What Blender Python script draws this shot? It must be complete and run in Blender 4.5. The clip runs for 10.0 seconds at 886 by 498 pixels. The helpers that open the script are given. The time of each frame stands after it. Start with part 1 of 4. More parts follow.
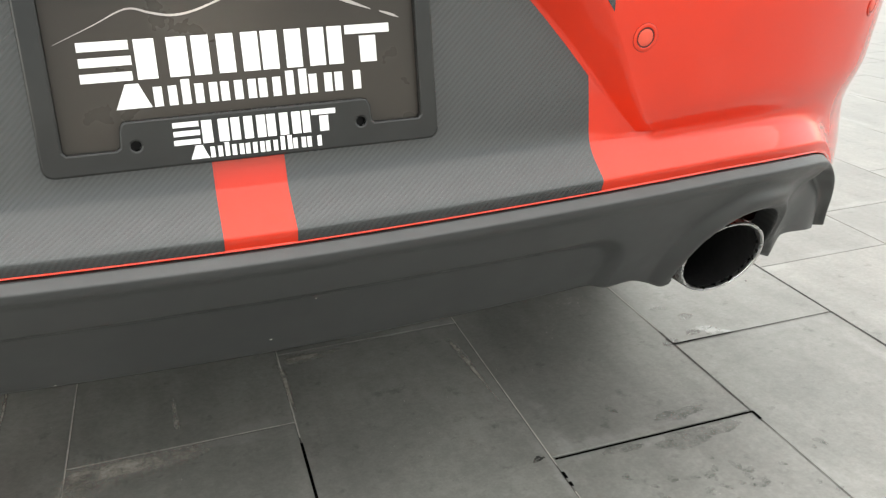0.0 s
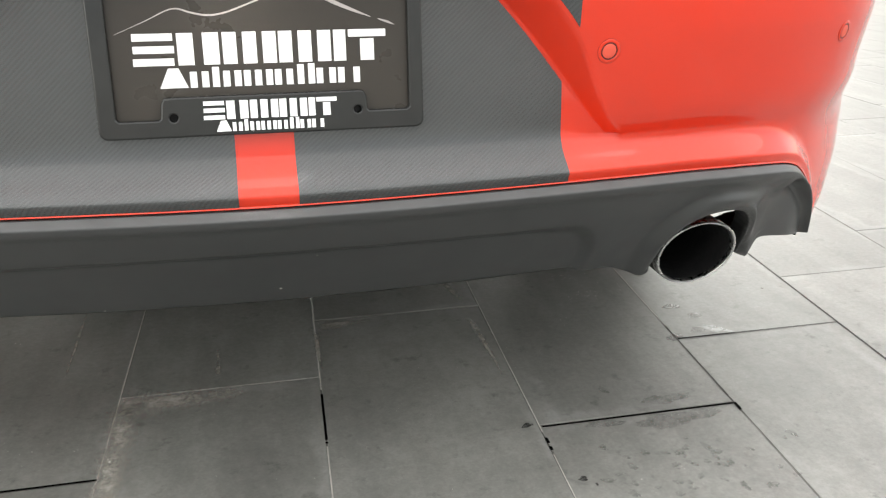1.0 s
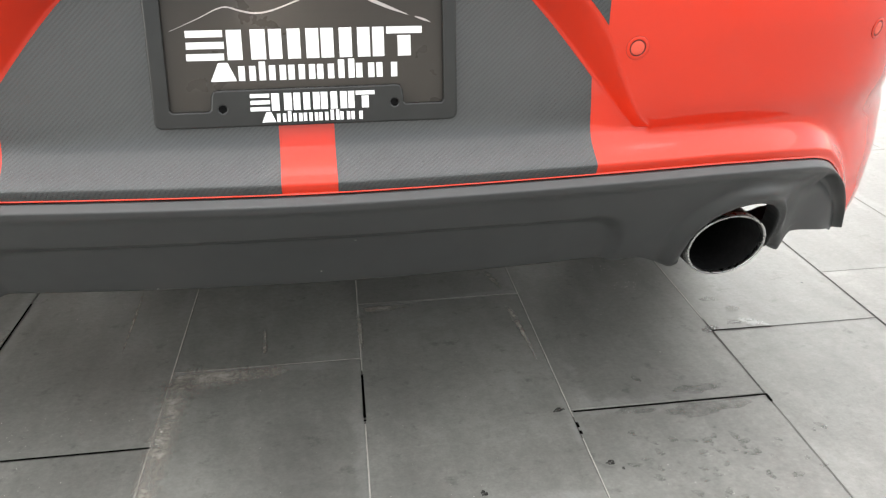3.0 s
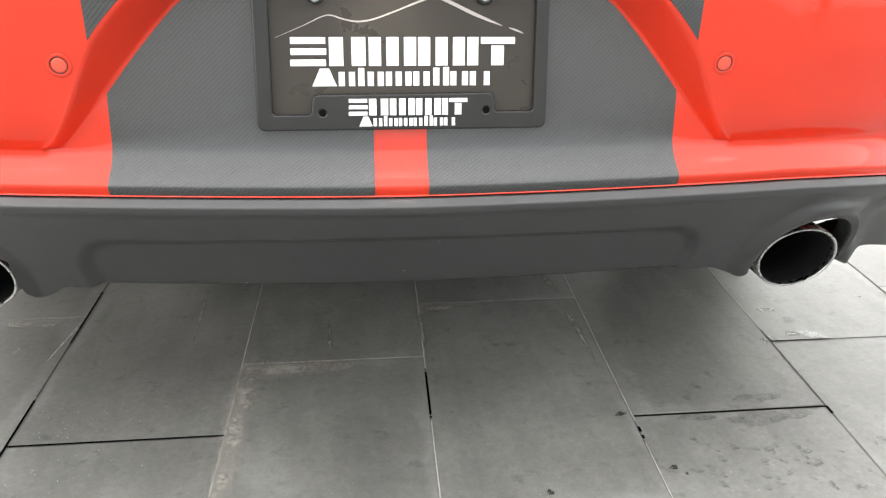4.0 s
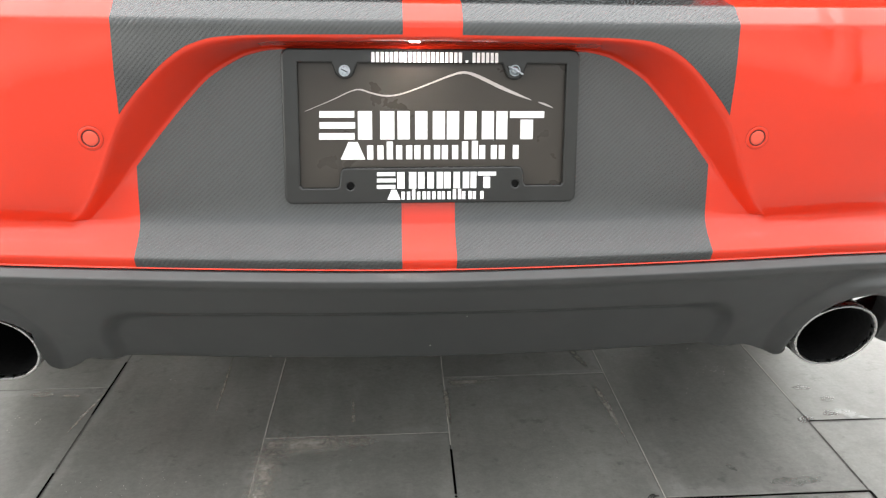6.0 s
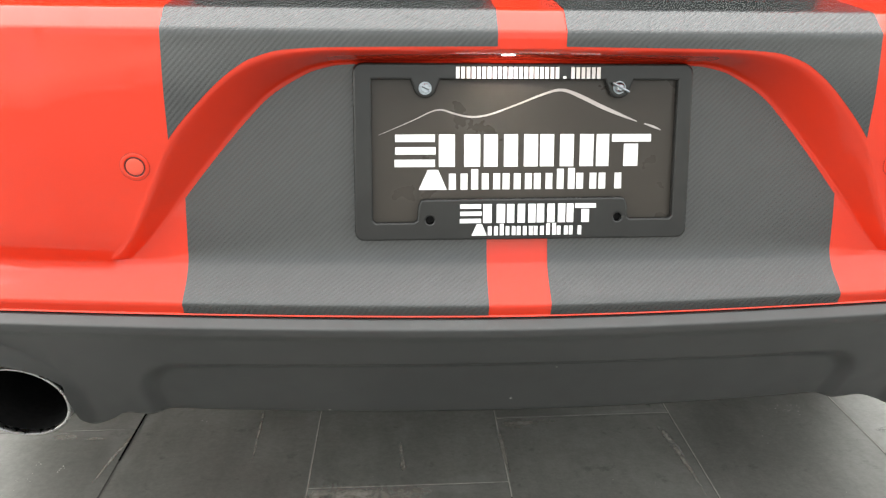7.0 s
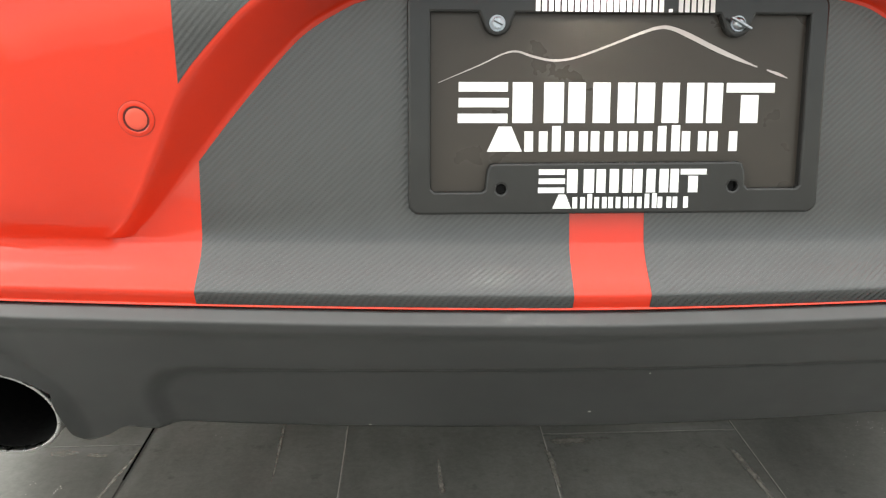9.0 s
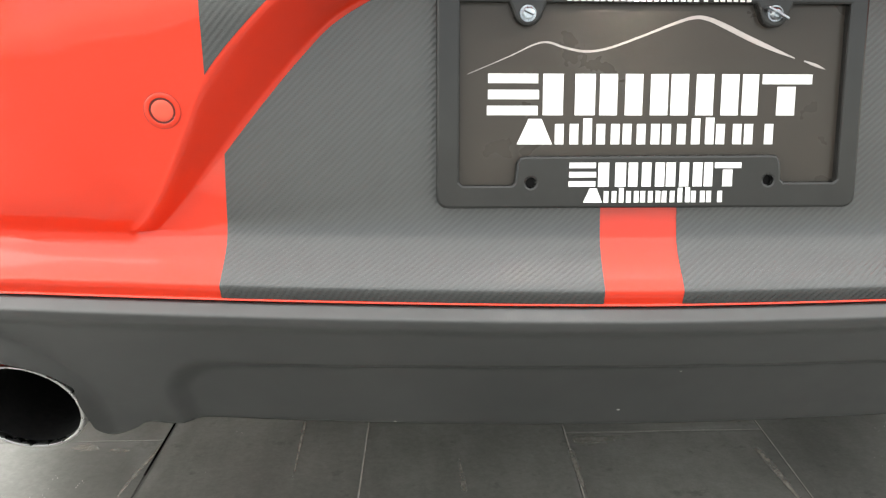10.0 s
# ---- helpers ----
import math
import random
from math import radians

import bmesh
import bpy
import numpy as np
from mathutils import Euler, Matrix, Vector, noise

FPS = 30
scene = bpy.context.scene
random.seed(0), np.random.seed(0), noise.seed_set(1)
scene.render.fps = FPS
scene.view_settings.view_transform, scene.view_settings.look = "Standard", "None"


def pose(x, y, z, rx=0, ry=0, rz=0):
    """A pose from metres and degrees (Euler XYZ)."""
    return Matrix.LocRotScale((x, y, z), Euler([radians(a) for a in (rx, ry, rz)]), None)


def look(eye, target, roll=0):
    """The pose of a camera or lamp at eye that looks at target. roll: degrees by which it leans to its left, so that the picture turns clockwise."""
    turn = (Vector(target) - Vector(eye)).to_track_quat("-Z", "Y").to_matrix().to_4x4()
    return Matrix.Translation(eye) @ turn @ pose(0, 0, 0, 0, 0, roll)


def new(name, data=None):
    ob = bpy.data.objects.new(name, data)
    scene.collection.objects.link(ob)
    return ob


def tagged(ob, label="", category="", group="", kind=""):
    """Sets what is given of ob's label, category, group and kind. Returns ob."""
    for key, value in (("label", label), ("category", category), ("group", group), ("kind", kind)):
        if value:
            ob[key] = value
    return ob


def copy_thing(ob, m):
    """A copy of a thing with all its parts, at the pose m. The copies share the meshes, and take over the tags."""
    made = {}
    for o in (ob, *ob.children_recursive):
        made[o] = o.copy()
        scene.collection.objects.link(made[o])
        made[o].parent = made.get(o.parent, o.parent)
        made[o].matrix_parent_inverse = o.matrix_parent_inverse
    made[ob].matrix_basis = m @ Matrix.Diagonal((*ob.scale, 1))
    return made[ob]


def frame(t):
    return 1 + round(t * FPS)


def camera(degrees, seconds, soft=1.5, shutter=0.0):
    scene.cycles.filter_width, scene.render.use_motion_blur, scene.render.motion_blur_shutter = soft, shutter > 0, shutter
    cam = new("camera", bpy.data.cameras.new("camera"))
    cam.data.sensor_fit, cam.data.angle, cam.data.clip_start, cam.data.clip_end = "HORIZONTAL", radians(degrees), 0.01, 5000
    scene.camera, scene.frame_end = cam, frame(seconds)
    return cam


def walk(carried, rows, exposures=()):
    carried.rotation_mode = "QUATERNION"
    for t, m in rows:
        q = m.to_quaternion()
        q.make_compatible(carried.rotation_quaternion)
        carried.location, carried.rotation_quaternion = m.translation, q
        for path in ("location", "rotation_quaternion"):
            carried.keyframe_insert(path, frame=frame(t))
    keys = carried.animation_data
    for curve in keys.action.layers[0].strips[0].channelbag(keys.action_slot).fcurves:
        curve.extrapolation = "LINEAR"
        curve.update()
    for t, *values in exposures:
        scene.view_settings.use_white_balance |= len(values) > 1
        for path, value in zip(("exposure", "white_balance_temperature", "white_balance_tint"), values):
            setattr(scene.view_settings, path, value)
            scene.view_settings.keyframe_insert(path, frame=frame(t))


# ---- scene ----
cam = camera(54.7, 10.0, soft=1.25)
PATH = [
    (0, (-0.074, -0.681, 0.678), (0.524, 1.082, -0.053), -2.1),
    (0.5, (-0.051, -0.76, 0.698), (0.407, 1.046, -0.028), -2.1),
    (1, (-0.013, -0.846, 0.697), (0.393, 0.975, -0.023), -0.3),
    (1.5, (0.032, -0.894, 0.706), (0.409, 0.936, -0.009), -0.3),
    (2, (0.038, -0.902, 0.697), (0.41, 0.931, -0.013), -0.3),
    (3.3, (-0.04, -0.891, 0.713), (0.231, 0.945, -0.032), -0.7),
    (3.5, (-0.065, -0.903, 0.714), (0.213, 0.934, -0.025), -0.6),
    (4, (-0.063, -0.912, 0.724), (0.152, 0.933, -0.015), 0.4),
    (4.5, (-0.061, -0.923, 0.743), (0.123, 0.956, 0.083), 0.3),
    (5, (-0.062, -0.906, 0.721), (0.113, 0.992, 0.118), 0.3),
    (5.2, (-0.07, -0.902, 0.725), (0.112, 0.996, 0.12), 0.4),
    (6.3, (-0.063, -0.885, 0.723), (0.092, 1.025, 0.15), 0.2),
    (6.5, (-0.072, -0.854, 0.725), (0.081, 1.059, 0.161), 0.2),
    (7, (-0.132, -0.769, 0.713), (0.011, 1.148, 0.162), -0.0),
    (7.5, (-0.172, -0.669, 0.672), (-0.03, 1.254, 0.141), -0.1),
    (8, (-0.177, -0.647, 0.657), (-0.025, 1.277, 0.132), 0.0),
    (8.5, (-0.173, -0.64, 0.651), (-0.037, 1.287, 0.133), -0.0),
    (9, (-0.167, -0.626, 0.643), (-0.053, 1.303, 0.124), -0.1),
    (9.5, (-0.17, -0.616, 0.639), (-0.081, 1.314, 0.122), -0.1),
    (10, (-0.175, -0.616, 0.638), (-0.1, 1.313, 0.114), -0.2),
]
walk(cam, [(t, look(eye, target, roll)) for t, eye, target, roll in PATH], [
    (0.0, 0.2, 6650, 7), (1.0, 0.18, 6600, 9), (2.0, 0.2, 6500, 10), (3.5, 0.3, 6500, 10), (4.0, 0.45, 6500, 10), (4.5, 0.46, 6500, 10), (5.0, 0.36, 6500, 10), (5.3, 0.33, 6500, 10),
    (6.5, 0.31, 6550, 9), (7.0, 0.31, 6600, 8), (8.5, 0.22, 6700, 7), (9.5, 0.3, 6700, 7), (10.0, 0.47, 6650, 8)])

# ---- light: unseen showroom added round the car, lamps at its glazing, glowing ceiling panels ----
world = bpy.data.worlds.new("sky")
scene.world = world
world.use_nodes = True
_nt = world.node_tree
_sky = _nt.nodes.new("ShaderNodeTexSky")
_sky.sky_type = "NISHITA"
_sky.sun_disc = False
_sky.sun_elevation, _sky.sun_rotation = radians(48), radians(70)
_nt.links.new(_sky.outputs[0], _nt.nodes["Background"].inputs[0])
_nt.nodes["Background"].inputs[1].default_value = 0.10


def sun_lamp():
    d = bpy.data.lights.new("sun", "SUN")
    d.energy, d.angle, d.color = 0.8, radians(20), (1.0, 0.97, 0.93)
    ob = new("sun", d)
    ob.matrix_world = look((6, 3, 7), (0, 0, 0))


def window_fill(name, at, towards, w, h, watts):
    """An area lamp added inside one unseen glazed opening, to light that side."""
    d = bpy.data.lights.new(name, "AREA")
    d.shape, d.size, d.size_y, d.energy, d.color = "RECTANGLE", w, h, watts, (1.0, 0.97, 0.89)
    new(name, d).matrix_world = look(at, towards)


ROOM = dict(x0=-7.0, x1=8.0, y0=-7.5, y1=9.0, h=4.2)
sun_lamp()
window_fill("fill_east", (7.9, 1.0, 2.13), (0, 1.0, 1.2), 15.4, 4.0, 205)
window_fill("fill_north", (0.5, 8.9, 2.13), (0.5, 0, 1.2), 14.0, 4.0, 720)
window_fill("fill_south", (0.5, -7.4, 2.13), (0.5, 0, 1.2), 14.0, 4.0, 178)
window_fill("fill_west", (-6.9, 1.0, 2.13), (0, 1.0, 1.2), 15.4, 4.0, 650)


# ---- materials ----
def material(name):
    m = bpy.data.materials.new(name)
    m.use_nodes = True
    return m, m.node_tree, m.node_tree.nodes["Principled BSDF"]


def node(nt, kind, **sets):
    n = nt.nodes.new(kind)
    for k, v in sets.items():
        if k in n.inputs:
            n.inputs[k].default_value = v
    return n


def coords(nt, scale=(1, 1, 1), rot=(0, 0, 0)):
    tc = nt.nodes.new("ShaderNodeTexCoord")
    mp = nt.nodes.new("ShaderNodeMapping")
    mp.inputs["Scale"].default_value = scale
    mp.inputs["Rotation"].default_value = rot
    nt.links.new(tc.outputs["Object"], mp.inputs[0])
    return mp.outputs[0]


def noise_tex(nt, vec, scale, detail=4.0, rough=0.55):
    n = node(nt, "ShaderNodeTexNoise", Scale=scale, Detail=detail, Roughness=rough)
    nt.links.new(vec, n.inputs["Vector"])
    return n.outputs[0]


def ramp(nt, fac, stops):
    r = nt.nodes.new("ShaderNodeValToRGB")
    els = r.color_ramp.elements
    while len(els) < len(stops):
        els.new(0.5)
    for e, (p, c) in zip(els, stops):
        e.position, e.color = p, (*c, 1) if len(c) == 3 else c
    nt.links.new(fac, r.inputs[0])
    return r.outputs[0]


def grey(v):
    return (v, v, v)


def bump(nt, bsdf, height, strength, distance):
    b = node(nt, "ShaderNodeBump", Strength=strength, Distance=distance)
    nt.links.new(height, b.inputs["Height"])
    nt.links.new(b.outputs[0], bsdf.inputs["Normal"])
    return b


def speckled(name, low, high, scale, rough=(0.4, 0.55), metal=0.0, bump_amount=0.0, bump_scale=800, spec=0.5, coat=0.0):
    m, nt, b = material(name)
    v = coords(nt)
    n = noise_tex(nt, v, scale, 5)
    nt.links.new(ramp(nt, n, [(0.3, low), (0.7, high)]), b.inputs["Base Color"])
    nt.links.new(ramp(nt, noise_tex(nt, v, scale * 2.3), [(0.3, grey(rough[0])), (0.7, grey(rough[1]))]), b.inputs["Roughness"])
    b.inputs["Metallic"].default_value = metal
    b.inputs["Specular IOR Level"].default_value = spec
    b.inputs["Coat Weight"].default_value = coat
    if bump_amount:
        bump(nt, b, noise_tex(nt, v, bump_scale, 2), bump_amount, 0.0006)
    return m


def red_paint():
    m, nt, b = material("red_car_paint")
    v = coords(nt)
    nt.links.new(ramp(nt, noise_tex(nt, v, 3.0), [(0.3, (0.63, 0.034, 0.0125)), (0.7, (0.66, 0.037, 0.014))]), b.inputs["Base Color"])
    b.inputs["Roughness"].default_value = 0.5
    b.inputs["Specular IOR Level"].default_value = 0.0
    b.inputs["Coat Weight"].default_value = 1.0
    b.inputs["Coat Roughness"].default_value = 0.07
    b.inputs["Coat IOR"].default_value = 1.52
    bump(nt, b, noise_tex(nt, v, 420, 2), 0.02, 0.0004)
    return m


def carbon_vinyl():
    """Twill weave embossed in a satin charcoal film."""
    m, nt, b = material("carbon_vinyl")
    tc = nt.nodes.new("ShaderNodeTexCoord")
    sep = nt.nodes.new("ShaderNodeSeparateXYZ")
    nt.links.new(tc.outputs["Object"], sep.inputs[0])

    def mth(op, a, c=None):
        n = nt.nodes.new("ShaderNodeMath")
        n.operation = op
        for k, q in enumerate((a, c)):
            if q is None:
                continue
            if isinstance(q, (int, float)):
                n.inputs[k].default_value = q
            else:
                nt.links.new(q, n.inputs[k])
        return n.outputs[0]

    # y adds to z so that the weave keeps its size where the film bends over
    up = mth("ADD", sep.outputs[2], mth("MULTIPLY", sep.outputs[1], 0.7))
    p = 0.0056
    a = mth("DIVIDE", sep.outputs[0], p)
    c = mth("DIVIDE", up, p)
    cell = mth("FLOOR", mth("MULTIPLY", c, 4.0))
    shift = mth("SUBTRACT", a, mth("MULTIPLY", cell, 0.25))
    warp = mth("FRACT", shift)
    over = mth("LESS_THAN", warp, 0.5)
    ridge = mth("MULTIPLY", mth("ABSOLUTE", mth("SUBTRACT", warp, 0.5)), 2.0)
    across = mth("ABSOLUTE", mth("SUBTRACT", mth("FRACT", mth("MULTIPLY", c, 4.0)), 0.5))
    along = mth("ABSOLUTE", mth("SUBTRACT", mth("FRACT", mth("MULTIPLY", a, 4.0)), 0.5))
    mixn = nt.nodes.new("ShaderNodeMix")
    nt.links.new(over, mixn.inputs[0])
    nt.links.new(across, mixn.inputs[2])
    nt.links.new(along, mixn.inputs[3])
    thread = mixn.outputs[0]
    height = mth("ADD", mth("MULTIPLY", ridge, 1.1), mth("MULTIPLY", thread, -0.25))
    v = coords(nt)
    big = noise_tex(nt, v, 9.0)
    colour = ramp(nt, mth("ADD", mth("MULTIPLY", ridge, 0.42), mth("MULTIPLY", big, 0.45)),
                  [(0.2, (0.0280, 0.0304, 0.0310)), (0.8, (0.0450, 0.0484, 0.0493))])
    nt.links.new(colour, b.inputs["Base Color"])
    nt.links.new(ramp(nt, big, [(0.3, grey(0.21)), (0.7, grey(0.27))]), b.inputs["Roughness"])
    b.inputs["Specular IOR Level"].default_value = 0.9
    bump(nt, b, height, 0.60, 0.0005)
    return m


def tile_stone(name, edges):
    m, nt, b = material(name)
    v = coords(nt)
    info = nt.nodes.new("ShaderNodeObjectInfo")
    off = nt.nodes.new("ShaderNodeVectorMath")
    off.operation = "ADD"
    comb = nt.nodes.new("ShaderNodeCombineXYZ")
    mul = nt.nodes.new("ShaderNodeMath")
    mul.operation = "MULTIPLY"
    mul.inputs[1].default_value = 37.0
    nt.links.new(info.outputs["Random"], mul.inputs[0])
    for k in range(3):
        nt.links.new(mul.outputs[0], comb.inputs[k])
    nt.links.new(v, off.inputs[0])
    nt.links.new(comb.outputs[0], off.inputs[1])
    p = off.outputs[0]
    cloud = noise_tex(nt, p, 4.5, 7, 0.66)
    fine = noise_tex(nt, p, 60, 6, 0.7)
    base = ramp(nt, cloud, [(0.28, (0.143, 0.142, 0.131)), (0.5, (0.188, 0.186, 0.173)), (0.74, (0.245, 0.242, 0.226))])

    def over(a, b, how, amount=1.0):
        n = nt.nodes.new("ShaderNodeMix")
        n.data_type, n.blend_type = "RGBA", how
        n.inputs[0].default_value = amount
        nt.links.new(a, n.inputs[6])
        nt.links.new(b, n.inputs[7])
        return n.outputs[2]

    spots = ramp(nt, noise_tex(nt, p, 26, 5, 0.7), [(0.60, grey(1.0)), (0.72, grey(0.62))])
    grain = ramp(nt, noise_tex(nt, p, 240, 3, 0.6), [(0.3, grey(0.92)), (0.7, grey(1.07))])
    drag = nt.nodes.new("ShaderNodeMapping")
    drag.inputs["Scale"].default_value = (9.0, 1.6, 1.0)
    nt.links.new(p, drag.inputs[0])
    streak = ramp(nt, noise_tex(nt, drag.outputs[0], 2.2, 5, 0.6), [(0.35, grey(0.90)), (0.7, grey(1.10))])
    lime = ramp(nt, noise_tex(nt, p, 13, 8, 0.78), [(0.66, grey(0.0)), (0.80, grey(0.055))])
    mottle = ramp(nt, noise_tex(nt, p, 95, 4, 0.65), [(0.32, grey(0.90)), (0.68, grey(1.09))])
    base = over(base, mottle, "MULTIPLY")
    stone = over(over(over(base, spots, "MULTIPLY"), grain, "MULTIPLY"), streak, "MULTIPLY")
    stone = over(stone, lime, "ADD")
    if edges:
        # pale dried residue along the rims of some tiles
        sep = nt.nodes.new("ShaderNodeSeparateXYZ")
        nt.links.new(v, sep.inputs[0])

        def mth(op, a, c):
            n = nt.nodes.new("ShaderNodeMath")
            n.operation = op
            for k, q in enumerate((a, c)):
                if isinstance(q, (int, float)):
                    n.inputs[k].default_value = q
                else:
                    nt.links.new(q, n.inputs[k])
            return n.outputs[0]
        ax = mth("SUBTRACT", 0.158, mth("ABSOLUTE", sep.outputs[0], 0))
        ay = mth("SUBTRACT", 0.319, mth("ABSOLUTE", sep.outputs[1], 0))
        near = mth("MINIMUM", ax, ay)
        wob = mth("MULTIPLY", noise_tex(nt, p, 11, 6, 0.7), 0.075)
        band = ramp(nt, mth("SUBTRACT", wob, near), [(0.012, grey(0.0)), (0.024, grey(0.045)), (0.045, grey(0.02))])
        some = ramp(nt, noise_tex(nt, p, 3.0, 3, 0.5), [(0.50, grey(0.0)), (0.60, grey(1.0))])
        stone = over(stone, over(band, some, "MULTIPLY"), "ADD")
    tint = nt.nodes.new("ShaderNodeMapRange")
    tint.inputs[3].default_value, tint.inputs[4].default_value = 0.92, 1.06
    nt.links.new(info.outputs["Random"], tint.inputs[0])
    hsv = nt.nodes.new("ShaderNodeHueSaturation")
    nt.links.new(tint.outputs[0], hsv.inputs["Value"])
    nt.links.new(stone, hsv.inputs["Color"])
    nt.links.new(hsv.outputs[0], b.inputs["Base Color"])
    nt.links.new(ramp(nt, cloud, [(0.3, grey(0.38)), (0.7, grey(0.50))]), b.inputs["Roughness"])
    bump(nt, b, fine, 0.12, 0.0012)
    return m


RED = red_paint()
# paler than the body paint: the light a cap catches is put into its colour
SENSOR_RED = speckled("lit_red_sensor_cap", (0.70, 0.085, 0.05), (0.74, 0.095, 0.056), 60, (0.35, 0.45))
# dark red that stands for the shade in the sensor gaps
SEAM_SHADE = speckled("red_seam_shade", (0.07, 0.005, 0.003), (0.10, 0.007, 0.004), 60, (0.6, 0.7))
CARBON = carbon_vinyl()
TILE = tile_stone("slate_porcelain", True)
TILE_FAR = tile_stone("slate_porcelain_far", False)
JOINT_DARK = speckled("dark_joint", (0.030, 0.030, 0.028), (0.07, 0.068, 0.063), 30, (0.85, 0.95))
GROUT = speckled("grout", (0.075, 0.072, 0.067), (0.17, 0.163, 0.152), 14, (0.8, 0.95))
PLASTIC = speckled("charcoal_moulded_plastic", (0.0205, 0.0217, 0.0222), (0.0255, 0.027, 0.0275), 14, (0.36, 0.44), bump_amount=0.2, bump_scale=1500, spec=0.88)
BLACK = speckled("black_satin_plastic", (0.015, 0.016, 0.016), (0.020, 0.021, 0.021), 30, (0.24, 0.32), bump_amount=0.1, bump_scale=2200, spec=0.45)
RIM_BLACK = speckled("black_moulded_rim", (0.0135, 0.0138, 0.0138), (0.0170, 0.0173, 0.0172), 30, (0.18, 0.25), bump_amount=0.025, bump_scale=1500, spec=0.45)
PLATE = speckled("brown_black_plate", (0.036, 0.0305, 0.0252), (0.0405, 0.0343, 0.0283), 8, (0.26, 0.32), spec=0.35)
WHITE = speckled("white_print", (0.86, 0.86, 0.86), (0.90, 0.90, 0.90), 40, (0.35, 0.45))
SILVER_PRINT = speckled("silver_print", (0.42, 0.39, 0.38), (0.52, 0.48, 0.47), 40, (0.35, 0.45))
CHROME = speckled("chrome", (0.60, 0.60, 0.60), (0.72, 0.72, 0.72), 60, (0.22, 0.36), metal=1.0)
ZINC = speckled("zinc_plated_steel", (0.30, 0.34, 0.38), (0.50, 0.54, 0.58), 300, (0.24, 0.40), metal=1.0)
# soot of the pipe bore, and the shade painted into the holder's holes
SOOT_AND_SHADE = speckled("sooty_pipe_and_hole_shade", (0.007, 0.0068, 0.007), (0.012, 0.0116, 0.012), 60, (0.6, 0.75), spec=0.25)
GAP = speckled("unlit_gap", (0.002, 0.002, 0.002), (0.005, 0.005, 0.0048), 60, (0.9, 0.98), spec=0.0)
DARK_STEEL = speckled("dark_pipe_steel", (0.035, 0.033, 0.032), (0.06, 0.056, 0.053), 30, (0.45, 0.6), metal=0.4)
RUST = speckled("dark_rusty_steel", (0.016, 0.008, 0.006), (0.045, 0.016, 0.011), 40, (0.6, 0.85))
UNDER = speckled("black_underbody", (0.012, 0.012, 0.012), (0.022, 0.022, 0.022), 12, (0.7, 0.9))
RUBBER = speckled("tyre_rubber", (0.014, 0.014, 0.014), (0.024, 0.024, 0.024), 30, (0.7, 0.9))
GRIT = speckled("pale_grit", (0.42, 0.40, 0.37), (0.58, 0.56, 0.52), 90, (0.6, 0.8))
GROUT_PALE = speckled("pale_grout", (0.36, 0.335, 0.31), (0.56, 0.53, 0.49), 40, (0.8, 0.95))
WALL = speckled("white_wall_paint", (0.76, 0.76, 0.74), (0.82, 0.82, 0.80), 2, (0.6, 0.75))
FRAME = speckled("grey_aluminium", (0.25, 0.26, 0.27), (0.32, 0.33, 0.34), 10, (0.35, 0.5), metal=0.6)


def glass_material():
    m, nt, b = material("clear_glass")
    b.inputs["Transmission Weight"].default_value = 1.0
    b.inputs["Roughness"].default_value = 0.0
    b.inputs["IOR"].default_value = 1.45
    return m


def glow_material(name, colour, power):
    m, nt, b = material(name)
    b.inputs["Emission Color"].default_value = (*colour, 1)
    b.inputs["Emission Strength"].default_value = power
    b.inputs["Base Color"].default_value = (0.8, 0.8, 0.8, 1)
    return m


PANEL_GLOW = glow_material("ceiling_panel_glow", (0.96, 0.98, 1.0), 3.3)
PANEL_DIM = glow_material("dimmed_panel_glow", (0.96, 0.98, 1.0), 1.68)
LED_GLOW = glow_material("plate_lamp_glow", (1.0, 0.97, 0.90), 1150.0)


# ---- mesh helpers ----
def finish(bm, name, mat, smooth=True, angle=None):
    me = bpy.data.meshes.new(name)
    bm.normal_update()
    bm.to_mesh(me)
    bm.free()
    if mat:
        me.materials.append(mat)
    if smooth:
        me.polygons.foreach_set("use_smooth", [True] * len(me.polygons))
        if angle:
            me.set_sharp_from_angle(angle=radians(angle))
    return me


def part(name, bm, mat, parent=None, label="", smooth=True, angle=35):
    ob = new(name, finish(bm, name, mat, smooth, angle))
    if parent is not None:
        ob.parent = parent
    if label:
        tagged(ob, label)
    return ob


def thing(name, label, category, group="", kind="", at=None):
    ob = new(name)
    if at is not None:
        ob.matrix_world = at
    return tagged(ob, label, category, group, kind)


def box(bm, x0, y0, z0, x1, y1, z1, bevel=0.0, segments=2):
    r = bmesh.ops.create_cube(bm, size=1.0)
    vs = r["verts"]
    for v in vs:
        v.co = Vector(((x0 + x1) / 2 + v.co.x * (x1 - x0), (y0 + y1) / 2 + v.co.y * (y1 - y0), (z0 + z1) / 2 + v.co.z * (z1 - z0)))
    if bevel:
        es = list({e for v in vs for e in v.link_edges})
        bmesh.ops.bevel(bm, geom=es, offset=bevel, segments=segments, affect="EDGES", profile=0.5)
    return bm


def sheet(rows, closed=False, flip=False):
    """A surface through rows of points, all of one length."""
    bm = bmesh.new()
    grid = [[bm.verts.new(p) for p in row] for row in rows]
    n = len(grid[0])
    for a, b in zip(grid, grid[1:]):
        for j in range(n if closed else n - 1):
            k = (j + 1) % n
            q = (a[j], a[k], b[k], b[j])
            q = tuple(reversed(q)) if flip else q
            if len({tuple(round(c, 6) for c in v.co) for v in q}) == 4:
                bm.faces.new(q)
    loose = [v for v in bm.verts if not v.link_faces]
    bmesh.ops.delete(bm, geom=loose, context="VERTS")
    return bm


